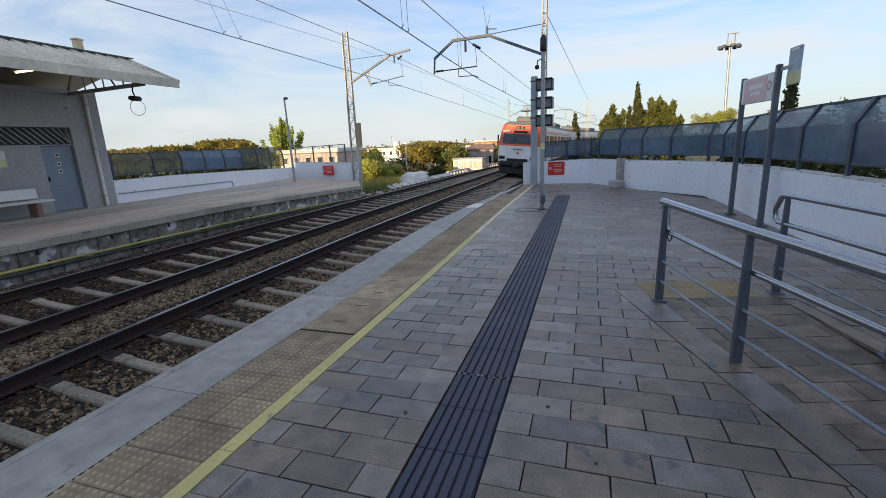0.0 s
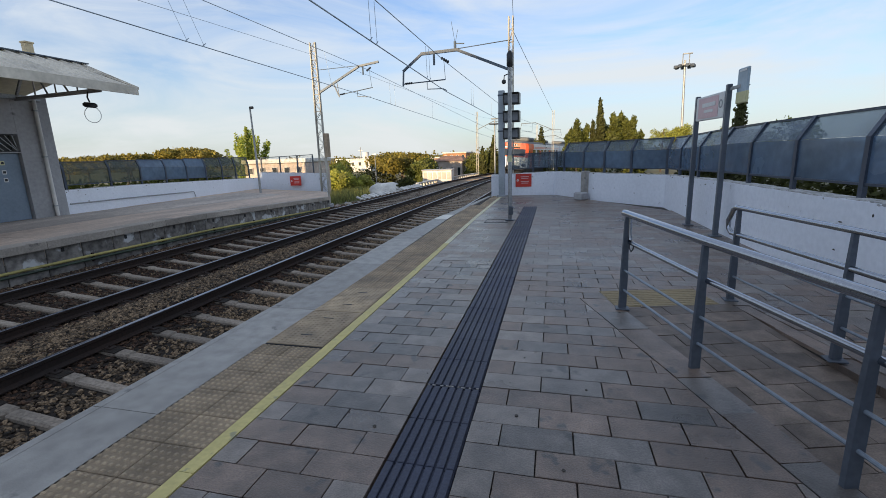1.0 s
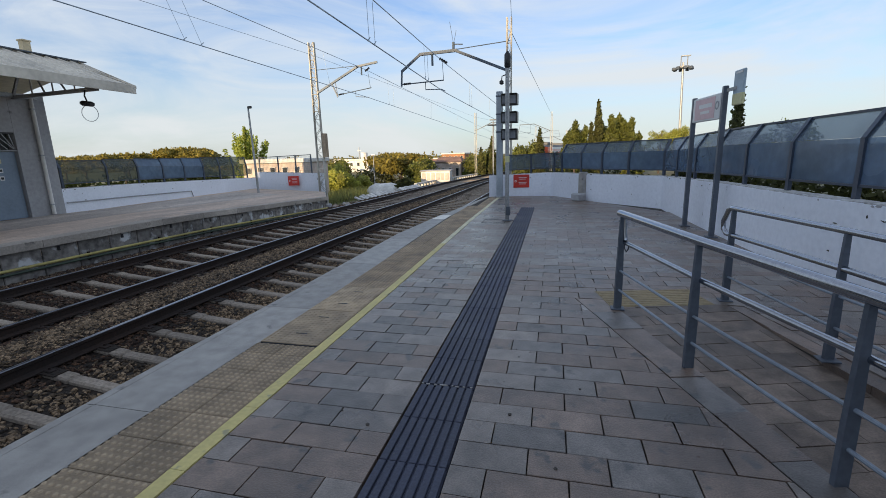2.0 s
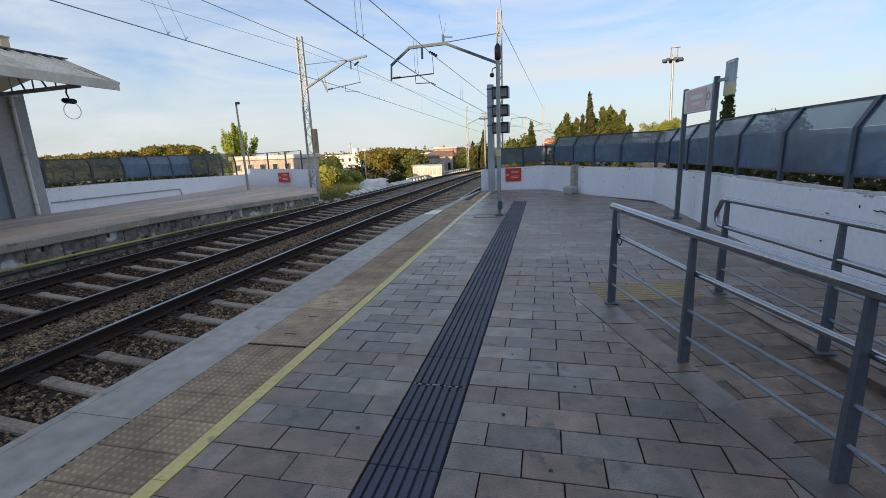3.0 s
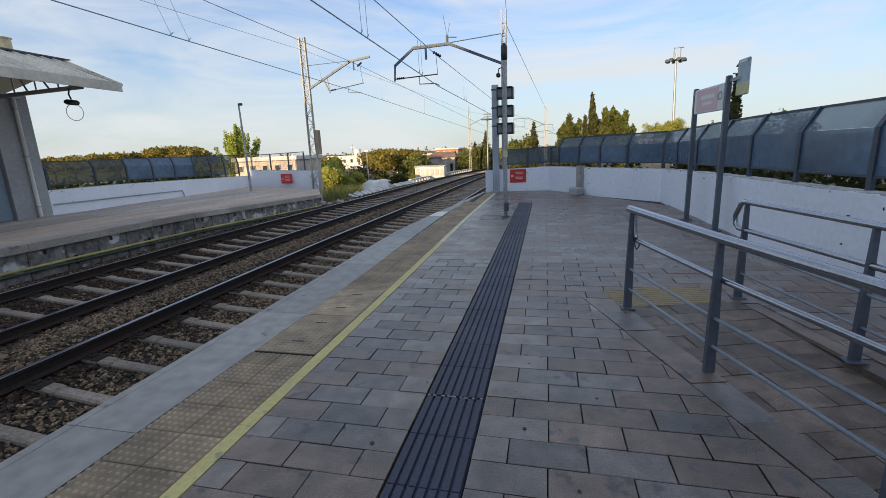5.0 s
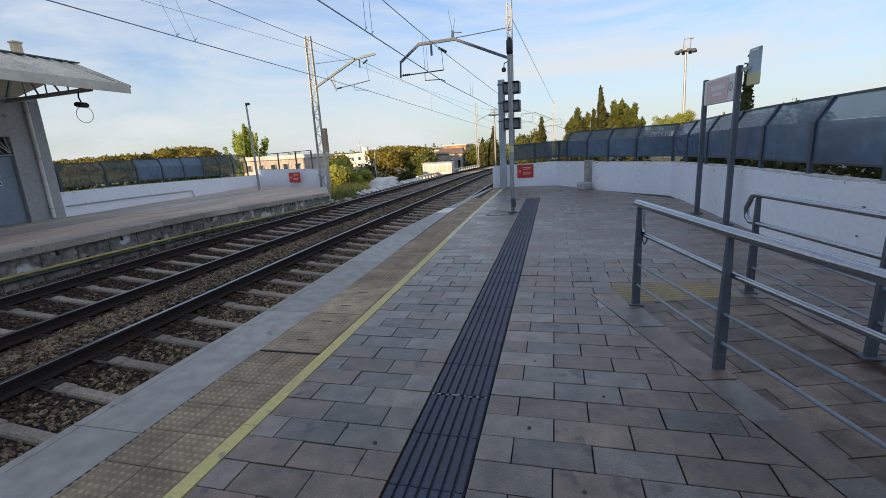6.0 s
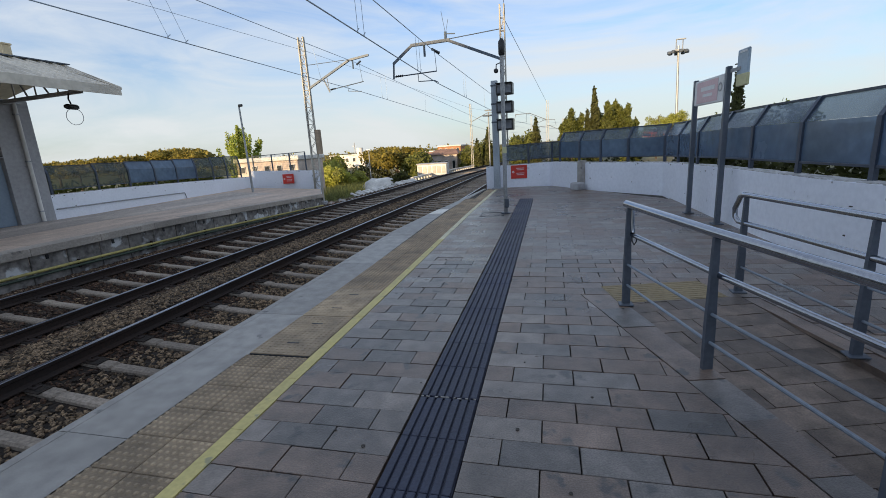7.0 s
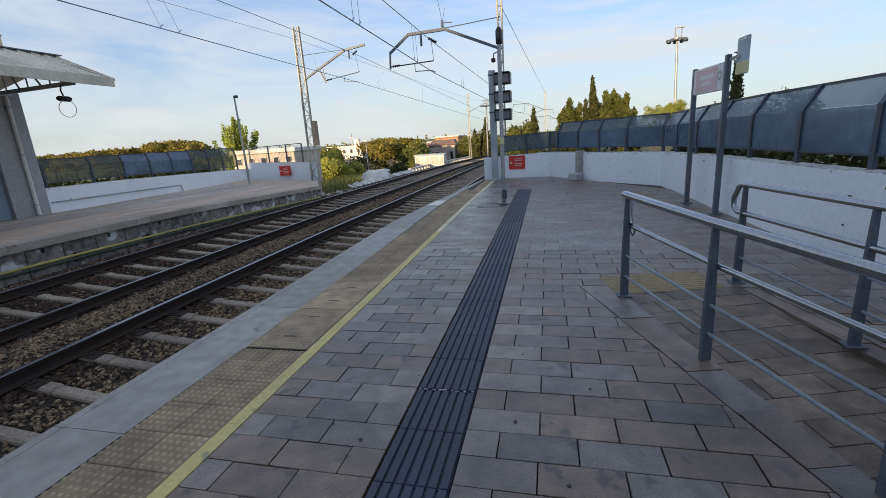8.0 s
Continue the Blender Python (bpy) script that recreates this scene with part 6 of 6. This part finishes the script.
street_lamp(-21.4, 50, -3.9, 3.9, "short street lamp with pale head among the trees")
street_lamp(-19.8, 50, -3.9, 5.6, "street lamp on a thin pole among the trees")
street_lamp(-16.6, 52, -3.9, 2.9, "short street lamp with pale head among the trees")
flood = thing("floodlight_mast", "tall floodlight mast with a ring of lamps beyond the fence", "floodlight", pose(15.7, 60, -1.9))
part("shaft", Shape().tube([(0, 0, 0), (-0.35, 0, 13.2)], [0.19, 0.11], 10), GALV, flood, smooth=True)
part("platform", Shape().tube([(-0.35, 0, 12.55), (-0.35, 0, 12.75)], 0.7, 14), GALV, flood)
for k in range(8):
    a = k * math.pi / 4
    part("lamp", Shape().box((-0.35 + 0.95 * math.cos(a), 0.95 * math.sin(a), 12.5), (0.4, 0.34, 0.34), pose(0, 0, 0, 0, 0, math.degrees(a)), bevel=0.05), STEEL, flood)
part("top_frame", Shape().bar((-0.6, 0, 12.7), (-0.6, 0, 13.9), 0.08, 0.08).bar((0.1, 0, 12.7), (0.1, 0, 13.9), 0.08, 0.08).bar((-0.6, 0, 13.9), (0.4, 0, 13.9), 0.3, 0.1), GALV, flood)
sm = thing("signal_mast", "distant pole with a round platform and lamps", "signal", pose(-5.05, 46, -1.9))
part("shaft", Shape().tube([(0, 0, 0), (0, 0, 6.6)], 0.07, 8), GALV, sm)
part("head", Shape().tube([(0, 0, 6.2), (0, 0, 6.3)], 0.6, 10).box((0, 0, 6.75), (0.7, 0.2, 0.12)), STEEL, sm)

# added unseen wall behind the camera: keeps low sun off platforms, bounces sky light
bw = Shape().box((-7, -40.5, 7.0), (64, 1.0, 18.0))
tagged(part("wall_behind", bw, PLASTERW), "added plain white wall behind the camera that blocks the low sun", "wall", kind="structure")


# ---- the train ----
def carriage(tail, label):
    """A suburban carriage: its rear end at y = 0, 24.5 m long, z = 0 on the rails."""
    t = thing("train_carriage", label, "train", group="carriages of the leaving train")
    L = 24.4

    def ring(hw, lo, hi, inset=0.0):
        return [(-hw + inset, lo), (-hw, lo + 0.5), (-hw, 2.35), (-hw + 0.10, hi - 0.55), (-hw + 0.42, hi - 0.16), (-0.5, hi), (0.5, hi), (hw - 0.42, hi - 0.16), (hw - 0.10, hi - 0.55), (hw, 2.35), (hw, lo + 0.5), (hw - inset, lo)]

    def band(z0, z1, hw0, hw1, y_rake0, y_rake1, name, material, lab="", end=L):
        """A slice of the body between two heights, its rear face raked."""
        s = Shape()
        c = 0.28
        lo = [(-hw0, y_rake0 + c), (-hw0 + c, y_rake0), (hw0 - c, y_rake0), (hw0, y_rake0 + c), (hw0, end), (-hw0, end)]
        hi = [(-hw1, y_rake1 + c), (-hw1 + c, y_rake1), (hw1 - c, y_rake1), (hw1, y_rake1 + c), (hw1, end), (-hw1, end)]
        p = [(x, y, z0) for x, y in lo] + [(x, y, z1) for x, y in hi]
        s.add(p, [tuple(range(5, -1, -1)), tuple(range(6, 12))] + [(i, (i + 1) % 6, 6 + (i + 1) % 6, 6 + i) for i in range(6)])
        return part(name, s, material, t, lab)

    r = 1.0 if tail else 0.0
    low = band(0.95, 2.10, 1.45, 1.47, 0.0, 0.06 * r, "lower_body", TR_WHITE, "white painted flank and front")
    band(2.10, 2.17, 1.475, 1.475, 0.05 * r, 0.07 * r, "red_stripe", TR_RED)
    if tail:
        band(2.17, 2.95, 1.465, 1.44, 0.08, 0.30, "cab_band", TR_RED, "red cab surround", end=2.8)
    band(2.17, 2.95, 1.463, 1.438, 2.3 * r, 2.3 * r, "window_band", TR_WHITE)
    if tail:
        band(2.95, 3.55, 1.44, 1.30, 0.30, 0.42, "red_band", TR_RED, "red upper front", end=3.6)
    band(2.95, 3.55, 1.437, 1.297, 3.0 * r, 3.1 * r, "upper_flank", TR_WHITE)
    for sx in (-1, 1):
        for zz in (3.06, 3.18):
            part("pinstripe", Shape().box((sx * 1.418, 14.0, zz), (0.03, 20.0, 0.035), pose(0, 0, 0, 0, -sx * 13, 0)), TR_RED, t)
    band(3.55, 3.78, 1.30, 0.95, 0.42 * r, 0.65 * r, "roof", TR_ROOF, "dark roof")
    band(0.28, 0.95, 1.36, 1.43, 0.12, 0.04, "skirt", TR_DARK, "dark underframe")
    part("roof_unit", Shape().box((0.1, 4.0, 3.98), (1.7, 3.4, 0.46), bevel=0.12), TR_ROOF, t, "dark air conditioning unit")
    part("roof_unit", Shape().box((0, 15.0, 3.95), (1.7, 4.0, 0.4), bevel=0.12), TR_ROOF, t)
    for sx in (-1, 1):
        for k in range(8):
            part("side_window", Shape().box((sx * 1.468, 3.6 + 2.6 * k, 2.55), (0.03, 1.5, 0.72), pose(0, 0, 0, 0, -sx * 1.8, 0), bevel=0.01), TR_GLASS, t)
        for k in (2.2, 7.6, 14.9):
            part("side_door", Shape().box((sx * 1.466, k, 1.9), (0.03, 1.1, 1.9), bevel=0.01), TR_RED, t)
    if tail:
        s = Shape()
        q = [(-1.16, 0.062, 2.24), (1.16, 0.062, 2.24), (1.14, 0.262, 2.92), (-1.14, 0.262, 2.92)]
        s.add([*q, *[(x, y + 0.05, z) for x, y, z in q]], [(0, 1, 2, 3), (7, 6, 5, 4), (0, 4, 5, 1), (1, 5, 6, 2), (2, 6, 7, 3), (3, 7, 4, 0)])
        part("windscreen", s, TR_GLASS, t, "wide dark windscreen")
        for x in (-0.55, 0.55):
            part("wiper", Shape().tube([(x, 0.05, 2.26), (x + 0.35, 0.15, 2.62)], 0.014, 5), TR_DARK, t)
        part("destination_panel", Shape().box((0.05, 0.32, 3.06), (1.0, 0.05, 0.16), bevel=0.01), TR_DARK, t)
        for x in (-0.14, 0.14):
            part("headlight", Shape().tube([(x, 0.32, 3.34), (x, 0.38, 3.34)], 0.085, 12), SCREEN, t, "round unlit lamp")
        part("lamp_box", Shape().box((0, 0.40, 3.34), (0.62, 0.08, 0.22), bevel=0.03), TR_DARK, t)
        part("number_bars", Shape().box((-0.98, 0.30, 3.10), (0.48, 0.03, 0.13)), WHITE, t)
        s = Shape()
        for k, wv in enumerate((0.10, 0.08, 0.10, 0.08, 0.12)):
            s.box((-0.26 + 0.13 * k, 0.02, 1.86 + 0.015 * (k % 2)), (wv * 0.7, 0.02, 0.08))
        part("lettering_bars", s, TR_DARK, t)
        part("emblem", Shape().tube([(0.0, 0.0, 1.62), (0, 0.04, 1.62)], 0.10, 12), TR_RED, t, "small red roundel")
        part("emblem_bar", Shape().box((0, -0.004, 1.62), (0.13, 0.012, 0.05), pose(0, 0, 0, 0, -25, 0)), TR_WHITE, t)
        for x in (-1.12, 1.12):
            part("tail_light", Shape().box((x, -0.005, 1.26), (0.44, 0.05, 0.22), bevel=0.03), TR_DARK, t, "dark lamp cluster")
        part("bumper", Shape().box((0, -0.06, 0.86), (2.5, 0.30, 0.36), bevel=0.08).box((0, -0.02, 1.12), (1.5, 0.14, 0.2), bevel=0.05), TR_DARK, t, "black bumper beam")
        part("coupler", Shape().box((0, -0.26, 0.78), (0.40, 0.5, 0.34), bevel=0.05), TR_DARK, t)
        part("plough", Shape().box((0, 0.05, 0.38), (2.3, 0.14, 0.5), bevel=0.04), TR_DARK, t)
        for x in (-1, 1):
            part("mirror", Shape().box((x * 1.56, 0.35, 2.62), (0.10, 0.12, 0.42), bevel=0.03), TR_DARK, t)
    for yb in (3.2, 20.6):
        bg_ = part("bogie", Shape().box((0, yb, 0.5), (2.3, 3.2, 0.34), bevel=0.06), TR_DARK, t)
        for dy in (-1.15, 1.15):
            for x in (-0.84, 0.84):
                part("wheel", Shape().tube([(x - 0.06, yb + dy, 0.45), (x + 0.06, yb + dy, 0.45)], 0.45, 20), RUST, bg_)
    return t


CARS = [carriage(True, "white and red suburban train carriage with driver's cab, leaving"), carriage(False, "white and red middle carriage of the leaving train"), carriage(False, "white and red leading carriage of the leaving train")]
TRAIN_START, TRAIN_SPEED = 32.2, 16.0


def motions():
    """The train leaves along the near track."""
    for k, car in enumerate(CARS):
        rows_ = []
        for i in range(17):
            t = i * 0.5
            s_ = TRAIN_START + TRAIN_SPEED * t + 25.2 * k
            a, _ = along(s_, NEAR_X)
            b, _ = along(s_ + 24.4, NEAR_X)
            a = a + Vector((0, 0, -0.695 - fall(s_)))
            b = b + Vector((0, 0, -0.695 - fall(s_ + 24.4)))
            d_ = b - a
            rows_.append((t, Matrix.Translation(a) @ pose(0, 0, 0, 0, 0, -math.degrees(math.atan2(d_.x, d_.y))) @ pose(0, 0, 0, math.degrees(math.asin(d_.z / d_.length)), 4.9, 0)))
        walk(car, rows_)


motions()
